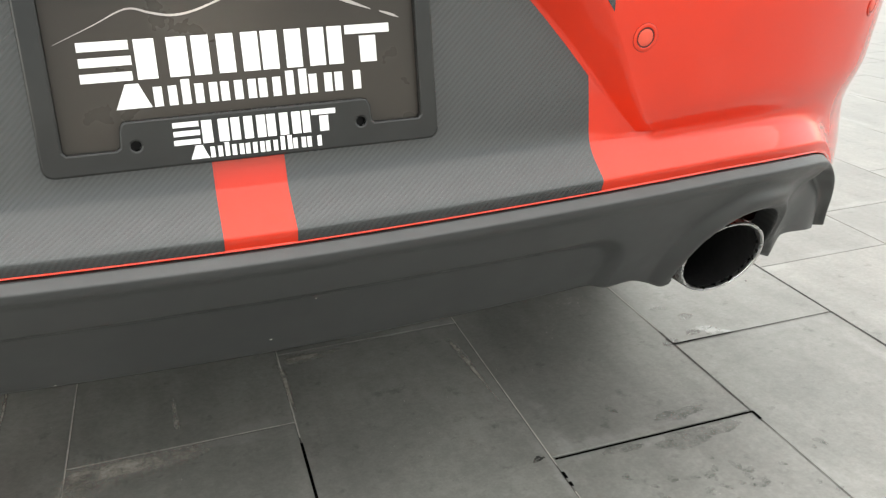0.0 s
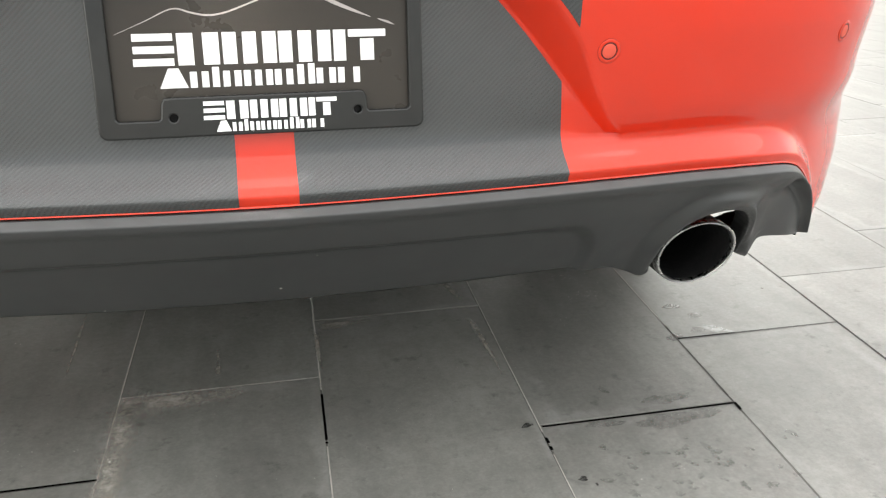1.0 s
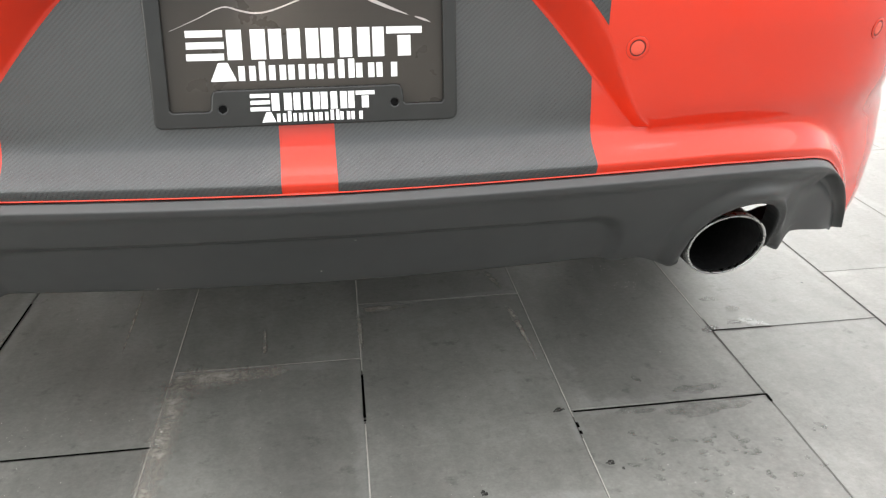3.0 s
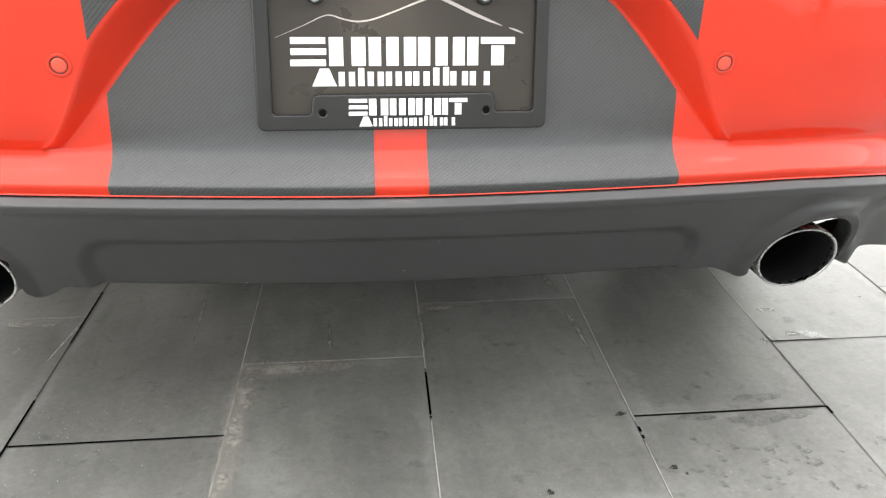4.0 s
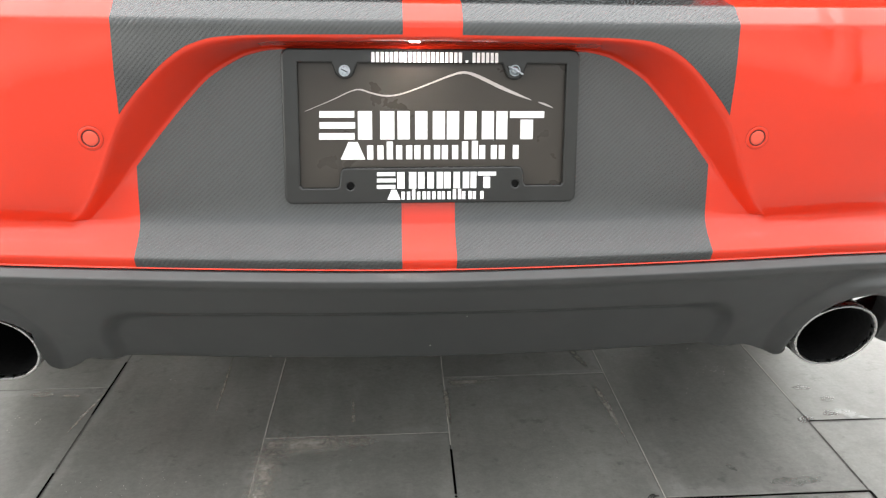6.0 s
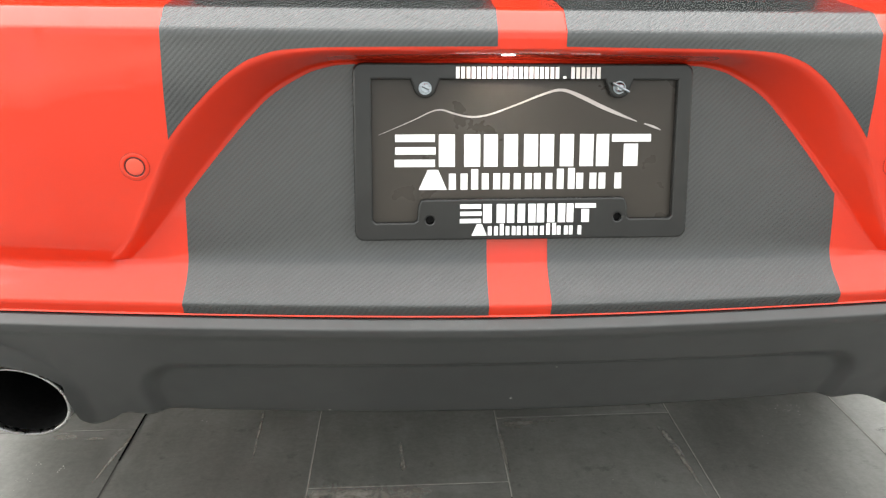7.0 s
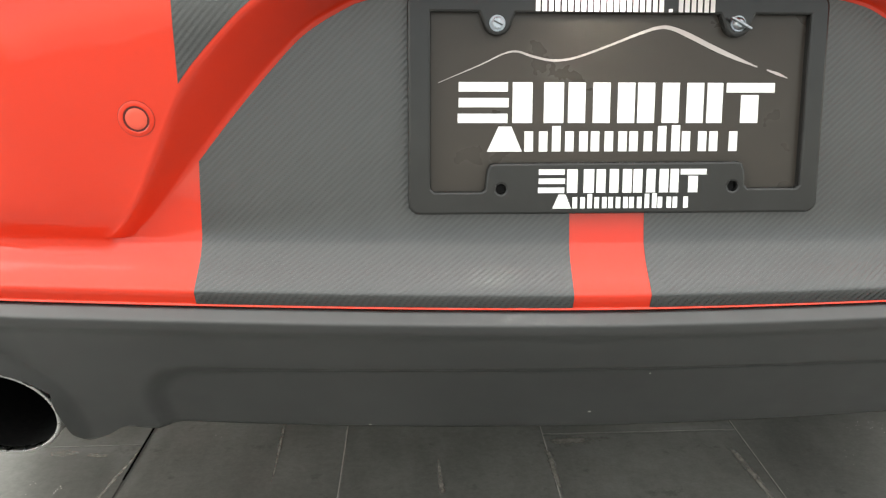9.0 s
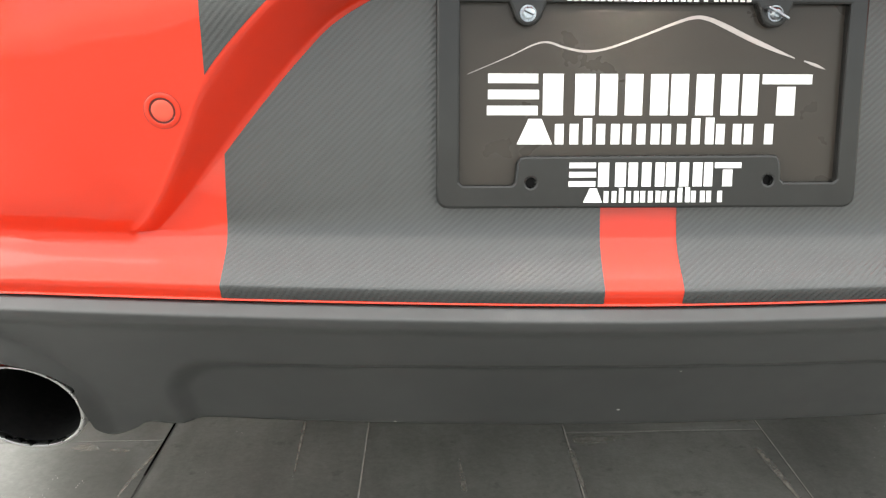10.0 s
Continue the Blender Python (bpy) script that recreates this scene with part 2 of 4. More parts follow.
def slab(outline, y0, y1, holes=(), bevel=0.0):
    """A flat plate in x and z, from y0 (front) to y1, with openings."""
    bm = bmesh.new()
    loops = []
    for pts in (outline, *holes):
        vs = [bm.verts.new((x, y0, z)) for x, z in pts]
        loops.append([bm.edges.new((vs[i], vs[(i + 1) % len(vs)])) for i in range(len(vs))])
    if holes:
        bmesh.ops.triangle_fill(bm, use_beauty=True, use_dissolve=False, edges=[e for l in loops for e in l], normal=(0, -1, 0))
    else:
        bm.faces.new(list(bm.verts))
    bmesh.ops.recalc_face_normals(bm, faces=bm.faces)
    if bm.faces and sum(f.normal.y * f.calc_area() for f in bm.faces) > 0:
        bmesh.ops.reverse_faces(bm, faces=bm.faces)
    r = bmesh.ops.extrude_face_region(bm, geom=list(bm.faces))
    moved = {v for v in r["geom"] if isinstance(v, bmesh.types.BMVert)}
    back = [v for v in bm.verts if v not in moved]
    for v in moved:
        v.co.y = y1
    bmesh.ops.recalc_face_normals(bm, faces=bm.faces)
    if bevel:
        es = [e for e in bm.edges if all(abs(v.co.y - y0) < 1e-7 for v in e.verts) and any(abs(f.normal.y) < 0.5 for f in e.link_faces)]
        bmesh.ops.bevel(bm, geom=es, offset=bevel, segments=2, affect="EDGES", profile=0.5)
    return bm


def rounded(x0, z0, x1, z1, r, n=6):
    pts = []
    for cx, cz, a0 in ((x1 - r, z1 - r, 0), (x0 + r, z1 - r, 90), (x0 + r, z0 + r, 180), (x1 - r, z0 + r, 270)):
        for i in range(n + 1):
            a = radians(a0 + 90 * i / n)
            pts.append((cx + r * math.cos(a), cz + r * math.sin(a)))
    return pts


def disc(cx, cz, r, n=24):
    return [(cx + r * math.cos(2 * math.pi * i / n), cz + r * math.sin(2 * math.pi * i / n)) for i in range(n)]


def lathe(profile, n=48, sx=1.0, sz=1.0):
    """Turns (radius, y) pairs round the y axis; sx and sz make it oval."""
    rows = [[(r * sx * math.cos(2 * math.pi * i / n), y, r * sz * math.sin(2 * math.pi * i / n)) for i in range(n)] for r, y in profile]
    return sheet(rows, closed=True)


def curve_at(pts, x):
    """Smooth curve through points, as a function of x (monotone cubic)."""
    if x <= pts[0][0]:
        return pts[0][1]
    if x >= pts[-1][0]:
        return pts[-1][1]
    n = len(pts)
    d = [(pts[i + 1][1] - pts[i][1]) / (pts[i + 1][0] - pts[i][0]) for i in range(n - 1)]
    m = [d[0]] + [0 if d[i - 1] * d[i] <= 0 else 2 * d[i - 1] * d[i] / (d[i - 1] + d[i]) for i in range(1, n - 1)] + [d[-1]]
    for i in range(n - 1):
        if x <= pts[i + 1][0]:
            h = pts[i + 1][0] - pts[i][0]
            t = (x - pts[i][0]) / h
            return ((2 * t**3 - 3 * t * t + 1) * pts[i][1] + (t**3 - 2 * t * t + t) * h * m[i]
                    + (-2 * t**3 + 3 * t * t) * pts[i + 1][1] + (t**3 - t * t) * h * m[i + 1])


def ease(a, b, x):
    t = min(1.0, max(0.0, (x - a) / (b - a)))
    return t * t * (3 - 2 * t)


def lerp(a, b, t):
    return a + (b - a) * t


# ---- room: unseen, added round the car to shape its light and reflections ----
def room():
    x0, x1, y0, y1, h = ROOM["x0"], ROOM["x1"], ROOM["y0"], ROOM["y1"], ROOM["h"]
    t = 0.25
    bm = bmesh.new()
    box(bm, x0 - t, y0 - t, h, x1 + t, y1 + t, h + t)
    tagged(part("ceiling", bm, WALL, smooth=False), "unseen plain white painted ceiling, added over the car", "ceiling", kind="structure")

    def glazed(wall, window, label, axis, at, a0, a1, n):
        """A wall with a long glazed opening from 0.12 to 4.14 m high."""
        bm = bmesh.new()
        lo, hi = 0.12, 4.14

        def b(u0, z0, u1, z1):
            if axis == "x":
                box(bm, u0, min(at), z0, u1, max(at), z1)
            else:
                box(bm, min(at), u0, z0, max(at), u1, z1)
        b(a0, -0.02, a1, lo)
        b(a0, hi, a1, h)
        b(a0, lo, a0 + 0.5, hi)
        b(a1 - 0.5, lo, a1, hi)
        tagged(part(wall, bm, WALL, smooth=False), label, "wall", kind="structure")
        w = tagged(new(window), "unseen wide glazed window with grey metal mullions, added round the car", "window", kind="structure")
        mid = (at[0] + at[1]) / 2
        step = (a1 - a0 - 1.0) / n
        for i in range(n + 1):
            bm = bmesh.new()
            u = a0 + 0.5 + i * step
            u = min(max(u, a0 + 0.54), a1 - 0.54)
            if axis == "x":
                box(bm, u - 0.035, mid - 0.06, lo + 0.003, u + 0.035, mid + 0.06, hi - 0.003)
            else:
                box(bm, mid - 0.06, u - 0.035, lo + 0.003, mid + 0.06, u + 0.035, hi - 0.003)
            part("mullion", bm, FRAME, w, smooth=False)

    glazed("wall_east", "window_1", "unseen white wall with wide glazing, added round the car", "y", (x1, x1 + t), y0 - t, y1 + t, 7)
    glazed("wall_west", "window_4", "unseen white wall with wide glazing, added round the car", "y", (x0 - t, x0), y0 - t, y1 + t, 7)
    glazed("wall_north", "window_2", "unseen white wall with wide glazing, added round the car", "x", (y1, y1 + t), x0, x1, 7)
    glazed("wall_south", "window_3", "unseen white wall with wide glazing, added round the car", "x", (y0 - t, y0), x0, x1, 7)
    bm = bmesh.new()
    box(bm, -60, -60, -0.30, 60, 60, -0.06)
    tagged(part("ground", bm, GROUT, smooth=False), "dark ground under and around the added showroom", "ground", kind="structure")


def added_ceiling_glow():
    """Luminous panels added all over the unseen ceiling: full over the car's tail for highlights, the others dimmed."""
    full = [(0, 2), (1, 2)]
    dim = [(i, j) for i in range(3) for j in range(5) if (i, j) not in full]
    for places, glow, label in ((full, PANEL_GLOW, "flat white glowing panel added on the unseen ceiling"), (dim, PANEL_DIM, "flat white glowing panel added on the unseen ceiling, dimmed")):
        first = None
        for i, j in places:
            at = pose(-4.5 + 5.0 * i, -5.85 + 3.3 * j, ROOM["h"])
            if first is not None:
                copy_thing(first, at)
                continue
            first = thing("ceiling_light", label, "ceiling light", "ceiling lights", at=at)
            bm = bmesh.new()
            box(bm, -2.49, -1.642, -0.05, 2.49, 1.642, -0.004, 0.004)
            part("light_frame", bm, FRAME, first, smooth=False)
            bm = bmesh.new()
            box(bm, -2.495, -1.645, -0.056, 2.495, 1.645, -0.052)
            part("diffuser", bm, glow, first, smooth=False)


room()
added_ceiling_glow()

# ---- car ----
ROLL = 0.55
CAR_AT = pose(-0.0058, 0, -0.0065, 0, ROLL, 0)
car = thing("car", "red car with charcoal carbon-look stripes, parked on grey tiles", "car", at=CAR_AT)

ARCH_OUT = [(0, 0.6835), (0.17, 0.6815), (0.21, 0.679), (0.237, 0.6715), (0.257, 0.6590), (0.28, 0.638), (0.313, 0.6000), (0.333, 0.5620), (0.357, 0.514), (0.376, 0.491), (0.391, 0.480)]
ARCH_IN = [(0, 0.669), (0.164, 0.6665), (0.19, 0.662), (0.206, 0.655), (0.23, 0.6405), (0.255, 0.6155), (0.283, 0.583), (0.313, 0.5455), (0.345, 0.5065), (0.360, 0.491), (0.368, 0.484), (0.391, 0.479)]
LOWER = [(0, 0.439), (0.3, 0.4405), (0.45, 0.440), (0.52, 0.438), (0.600, 0.430), (0.637, 0.420), (0.664, 0.403), (0.689, 0.379), (0.708, 0.353), (0.7235, 0.332), (0.7335, 0.316), (0.7395, 0.303), (0.7425, 0.294), (0.7445, 0.2905), (0.770, 0.304), (0.80, 0.312), (1.0, 0.30), (1.18, 0.30), (1.24, 0.40), (1.4, 0.56), (1.62, 0.61), (1.84, 0.56), (2.0, 0.40), (2.06, 0.25), (2.4, 0.20)]
# how far the paint stands out, by height
PANEL = [(0.476, -0.004), (0.483, -0.0005), (0.490, 0.0036), (0.498, 0.0075), (0.51, 0.0114), (0.53, 0.0150), (0.55, 0.0184), (0.58, 0.0234), (0.62, 0.0304), (0.642, 0.0346), (0.650, 0.0357), (0.665, 0.0370), (0.69, 0.0385)]
FLOOR_OF_POCKET = [(0.476, -0.004), (0.488, -0.0045), (0.52, -0.0085), (0.56, -0.0126), (0.60, -0.0166), (0.65, -0.0207), (0.69, -0.0225)]
LEDGE = [(0.0, 0.0215), (0.0004, 0.0236), (0.0010, 0.0244), (0.0018, 0.0242), (0.0026, 0.0231), (0.0060, 0.0244), (0.0095, 0.0258), (0.0118, 0.0265), (0.0136, 0.0262), (0.0152, 0.0250), (0.028, 0.0112), (0.038, 0.0005), (0.047, -0.004)]
TOP_ROLL = [(0.690, 0.0385), (0.6955, 0.0388), (0.6976, 0.0378), (0.6990, 0.0360), (0.7122, 0.0225), (0.7142, 0.0195), (0.7153, 0.0160), (0.7160, 0.0110), (0.7215, -0.02), (0.7275, -0.06), (0.7315, -0.092)]


def plan_table():
    """The bumper seen from above: straight tail, rounded corner, then the flank."""
    pts, step = [], 0.004
    s = x = y = 0.0
    while s < 2.4:
        if x < 0.9 and s < 1.2:
            slope = 0.34 * x + 3.0 * max(0.0, x - 0.5)
            a = math.atan(slope)
        else:
            a = min(radians(90), a + step * radians(230))
        pts.append((x, y, a))
        x += math.cos(a) * step
        y += math.sin(a) * step
        s += step
    return pts


def upper_table():
    """The same for the painted panels above the ledge: flatter, with a tighter corner."""
    pts, step = [], 0.004
    s = x = y = 0.0
    while s < 2.4:
        if x < 0.65:
            a = math.atan(0.2 * x + 1.32 * max(0.0, x - 0.4))
        else:
            a = min(radians(87), a + step * 3.2)
        pts.append((x, y, a))
        x += math.cos(a) * step
        y += math.sin(a) * step
        s += step
    return pts


PLAN = plan_table()
UPPER = upper_table()


def plan(s):
    k = min(len(PLAN) - 2, int(abs(s) / 0.004))
    f = abs(s) / 0.004 - k
    (xa, ya, aa), (xb, yb, ab) = PLAN[k], PLAN[k + 1]
    sign = -1 if s < 0 else 1
    return sign * lerp(xa, xb, f), lerp(ya, yb, f), lerp(aa, ab, f), sign


def skin(s, z, off):
    """The point at arc length s, height z, standing out by off."""
    x, y, a, sign = plan(s)
    if z > 0.44:
        k = min(len(UPPER) - 2, int(abs(s) / 0.004))
        ux, uy, ua = (lerp(p, q, abs(s) / 0.004 - k) for p, q in zip(UPPER[k], UPPER[k + 1]))
        w = ease(0.44, 0.53, z)
        x, y, a = lerp(x, sign * ux, w), lerp(y, uy, w), lerp(a, ua, w)
    tuck = 0.022 * ease(0.55, 0.90, abs(x)) * ease(0.40, 0.28, z)
    off = off - tuck + 0.022 * math.exp(-((abs(s) - 1.19) / 0.06) ** 2 - ((z - 0.425) / 0.035) ** 2)
    return Vector((x + sign * math.sin(a) * off, y - math.cos(a) * off, z))


def lower(s):
    return curve_at(LOWER, abs(plan(s)[0]) if abs(s) < 1.25 else 1.0 + abs(s) - 1.25) - 0.002


def crisp(t, q, r):
    """A straight ramp from 0 to 1 with rounded ends, q and r long."""
    k = 1 / (1 - (q + r) / 2)
    if t < q:
        return k * t * t / (2 * q)
    if t > 1 - r:
        return 1 - k * (1 - t) ** 2 / (2 * r)
    return k * (t - q / 2)


def bow_of(x, z):
    """The panel leans back a little towards its top, more so away from the middle."""
    return 0.1 * min(x, 0.42) ** 2 * (1 - 0.55 * ease(0.5, 0.8, x)) * min(1.0, max(0.0, (z - 0.60) / 0.09))


def hollow(d, z, x):
    """The pocket's floor, running softly out into the ledge d above the lower edge."""
    a = curve_at(LEDGE, d) if d < 0.028 else 0.0112 - 1.07 * (d - 0.028)
    b = curve_at(FLOOR_OF_POCKET, z)
    k = lerp(0.016, 0.004, ease(0.30, 0.37, x))
    h = max(0.0, k - abs(a - b)) / k
    return max(a, b) + h * h * k / 4


def paint_off(s, z):
    """How far the painted cover stands out at arc length s and height z."""
    x = abs(plan(s)[0])
    zb = lower(s)
    bow = bow_of(x, z)
    if z >= 0.69:
        return curve_at(TOP_ROLL[:8], z) - bow
    corner = 0.014 + 0.008 * ease(0.70, 0.86, x)
    side = curve_at(PANEL, z)
    side = lerp(side, max(side, corner), ease(0.50, 0.74, x))
    if z - zb < 0.047 and x < 0.9:
        edge = lerp(0.0245, corner + 0.002, ease(0.60, 0.80, x))
        if x < 0.38 and z - zb > 0.0152:
            return lerp(hollow(z - zb, z, x), curve_at(LEDGE, z - zb), ease(0.34, 0.38, x))
        return side + (curve_at(LEDGE, z - zb) + 0.004) / 0.0285 * max(0.0, edge - side)
    if x < 0.391:
        zo, zi = curve_at(ARCH_OUT, x), curve_at(ARCH_IN, x)
        if z < zo:
            t = min(1.0, (zo - z) / max(1e-5, zo - zi))
            t = crisp(t, lerp(lerp(0.36, 0.09, ease(0.18, 0.28, x)), 0.75, ease(0.30, 0.365, x)), 0.09)
            bow = bow_of(x, zo)
            return lerp(curve_at(PANEL, zo) - bow, lerp(hollow(min(z, zi) - zb, min(z, zi), x), curve_at(FLOOR_OF_POCKET, min(z, zi)), ease(0.34, 0.38, x)), t)
    return side - bow


def bowed(s, off):
    """The rolled top edge follows the same bow as the panel under it."""
    return off - bow_of(abs(plan(s)[0]), 0.69)


def spread(a, b, n):
    return [a + (b - a) * i / n for i in range(n)]


def paint_heights(s):
    x = abs(plan(s)[0])
    zb = lower(s)
    zc = zb + 0.047
    zi, zo = curve_at(ARCH_IN, x), curve_at(ARCH_OUT, x)
    zi, zo = max(zi, zc + 0.0005), max(zo, zc + 0.001)
    k = ease(0.389, 0.48, x)
    zi, zo = lerp(zi, lerp(zc, 0.69, 0.4), k), lerp(zo, lerp(zc, 0.69, 0.7), k)
    out = [zb + d for d in (0, 0.0004, 0.0010, 0.0018, 0.0026, 0.006, 0.0095, 0.0118, 0.0136, 0.0152, 0.0210, 0.027, 0.033, 0.038, 0.043)]
    out += spread(zc, zi, 14)
    out += [lerp(zi, zo, t) for t in (0, 0.04, 0.1, 0.2, 0.35, 0.5, 0.65, 0.8, 0.9, 0.96)]
    out += [lerp(zo, 0.69, t) for t in (0, 0.03, 0.1, 0.25, 0.45, 0.65, 0.85)]
    return out


def columns(s0, s1, step):
    n = max(1, round((s1 - s0) / step))
    return [s0 + (s1 - s0) * i / n for i in range(n + 1)]


def bumper():
    ss = columns(-2.3, -1.0, 0.03)[:-1] + columns(-1.0, 1.0, 0.004) + columns(1.0, 2.3, 0.03)[1:]
    cols = []
    for s in ss:
        zb = lower(s)
        col = [skin(s, zb + 0.001, -0.01), skin(s, zb, 0.010)]
        full = 0.007 * ease(0.70, 0.80, abs(plan(s)[0]))
        col += [skin(s, z, paint_off(s, z) + full * ease(0.42, 0.32, z)) for z in paint_heights(s)]
        col += [skin(s, z, bowed(s, o)) for z, o in TOP_ROLL]
        cols.append(col)
    ob = part("bumper_cover", sheet(cols, flip=True), RED, car, "glossy red painted rear bumper cover", angle=60)
    return ob


def on_grid(s0, s1):
    """The paint's own columns between s0 and s1, and the two ends."""
    inner = [k * 0.004 for k in range(-250, 251) if s0 + 0.0005 < k * 0.004 < s1 - 0.0005]
    return [s0] + inner + [s1]


def film_patch(name, s0, s1, heights, parent, label, step=0.004, lift=0.0006):
    """A film lying on the paint between arc lengths s0 and s1, through the heights of each column."""
    cols = []
    for s in on_grid(s0, s1):
        hs = heights(s)
        cols.append([skin(s, hs[0], paint_off(s, hs[0]))] + [skin(s, z, paint_off(s, z) + lift) for z in hs])
    first = [p + Vector((0, lift, 0)) for p in cols[0]]
    last = [p + Vector((0, lift, 0)) for p in cols[-1]]
    return part(name, sheet([first] + cols + [last], flip=True), CARBON, parent, label, angle=60)


def pocket_heights(s):
    x = abs(plan(s)[0])
    zb = lower(s)
    zi = max(curve_at(ARCH_IN, x), zb + 0.0475)
    return [zb + d for d in (0.0024, 0.006, 0.0095, 0.0118, 0.0136, 0.0152, 0.0210, 0.027, 0.033, 0.038, 0.043)] + spread(zb + 0.047, zi, 14) + [max(zb + 0.0472, zi - lerp(0.0012, 0.0034, ease(0.14, 0.24, x)))]


def brow_heights(s):
    x = abs(plan(s)[0])
    zo = curve_at(ARCH_OUT, x) + 0.0015
    return [lerp(zo, 0.69, t) for t in (0, 0.03, 0.1, 0.25, 0.45, 0.65, 0.85)]


def wraps(cover):
    gap = 0.029
    s_edge = s_of_x_fine(0.3115)
    for side in (-1, 1):
        a, b = sorted((side * gap - 0.003, side * s_edge))
        film_patch("lower_stripe", a, b, pocket_heights, cover, "charcoal carbon-look vinyl film in the plate recess")
        # brow: from the arch up over the rolled edge on to the shelf
        cols = []
        for s in on_grid(a, b):
            col = [skin(s, z, paint_off(s, z) + 0.0005) for z in brow_heights(s)]
            col += [skin(s, z + 0.0005, bowed(s, o) + 0.0005) for z, o in TOP_ROLL]
            cols.append(col)
        part("upper_stripe", sheet(cols, flip=True), CARBON, cover, "charcoal carbon-look vinyl film above the plate recess", angle=60)


def parking_sensors(cover):
    for x, z in ((-0.3415, 0.579), (0.3462, 0.579), (-0.673, 0.582), (0.673, 0.582)):
        k = next(i for i, q in enumerate(UPPER) if q[0] >= abs(x))
        sign = 1 if x > 0 else -1
        s = sign * k * 0.004
        p = skin(s, z, paint_off(s, z))
        side = skin(s + 0.012, z, paint_off(s + 0.012, z)) - skin(s - 0.012, z, paint_off(s - 0.012, z))
        rise = skin(s, z + 0.012, paint_off(s, z + 0.012)) - skin(s, z - 0.012, paint_off(s, z - 0.012))
        face = side.cross(rise).normalized()
        m = Matrix.Translation(p) @ face.to_track_quat("-Y", "Z").to_matrix().to_4x4()
        ring = part("sensor_ring", lathe([(0.0092, 0.0012), (0.0093, -0.0006), (0.0097, -0.0009), (0.0122, -0.0008), (0.0128, -0.0004), (0.0129, 0.0012)], 40), RED, cover)
        ring.matrix_local = m
        dot = part("parking_sensor", lathe([(0.0001, -0.0012), (0.004, -0.0011), (0.0070, -0.0009), (0.0077, -0.0005), (0.0080, 0.0002), (0.0081, 0.003)], 40), SENSOR_RED, cover, "round red parking sensor")
        dot.matrix_local = m
        # flat dark rings put the shade of both gaps into colour
        seam = part("sensor_gap", lathe([(0.0078, -0.0005), (0.0095, -0.0005)], 40), SEAM_SHADE, cover)
        seam.matrix_local = m
        rim = part("sensor_gap", lathe([(0.0127, -0.0002), (0.0131, -0.0002)], 40), SEAM_SHADE, cover)
        rim.matrix_local = m


# lower edge of the valance, from the middle outwards
VALANCE_EDGE = [(0.0, 0.2970), (0.10, 0.2972), (0.20, 0.2975), (0.30, 0.2980), (0.345, 0.2985), (0.365, 0.2980), (0.376, 0.2960), (0.385, 0.2940), (0.396, 0.2940), (0.409, 0.2952), (0.425, 0.2935), (0.445, 0.2850), (0.4595, 0.2782), (0.4710, 0.2725),
                (0.4778, 0.2716), (0.4824, 0.2760), (0.4855, 0.2855), (0.4825, 0.3000), (0.4800, 0.3150), (0.4795, 0.3290), (0.4840, 0.3440), (0.4935, 0.3580), (0.5060, 0.3680), (0.5200, 0.3740), (0.537, 0.3762), (0.554, 0.3740), (0.571, 0.3680), (0.588, 0.3570), (0.603, 0.3410),
                (0.6140, 0.3220), (0.6210, 0.3030), (0.6250, 0.2920), (0.6280, 0.2860), (0.6335, 0.2820), (0.6385, 0.2838), (0.6412, 0.2915), (0.6440, 0.3015), (0.6500, 0.3068), (0.672, 0.3045), (0.705, 0.2965), (0.729, 0.2890)]
CUT = VALANCE_EDGE[16:33]


def smooth_chain(pts, step):
    """Points at even steps along a Catmull-Rom chain."""
    fine = []
    for i in range(len(pts) - 1):
        p0, p1, p2, p3 = (Vector(pts[max(0, min(len(pts) - 1, j))]) for j in (i - 1, i, i + 1, i + 2))
        for k in range(12):
            t = k / 12
            fine.append(0.5 * ((2 * p1) + (p2 - p0) * t + (2 * p0 - 5 * p1 + 4 * p2 - p3) * t * t + (3 * p1 - p0 - 3 * p2 + p3) * t**3))
    fine.append(Vector(pts[-1]))
    out, run = [fine[0]], 0.0
    for a, b in zip(fine, fine[1:]):
        run += (b - a).length
        if run >= step:
            out.append(b)
            run = 0.0
    if (out[-1] - fine[-1]).length > step * 0.3:
        out.append(fine[-1])
    return out


CUT_LINE = smooth_chain(CUT, 0.004)


def cut_distance(x, z):
    return min((Vector((x, z)) - p).length for p in CUT_LINE)


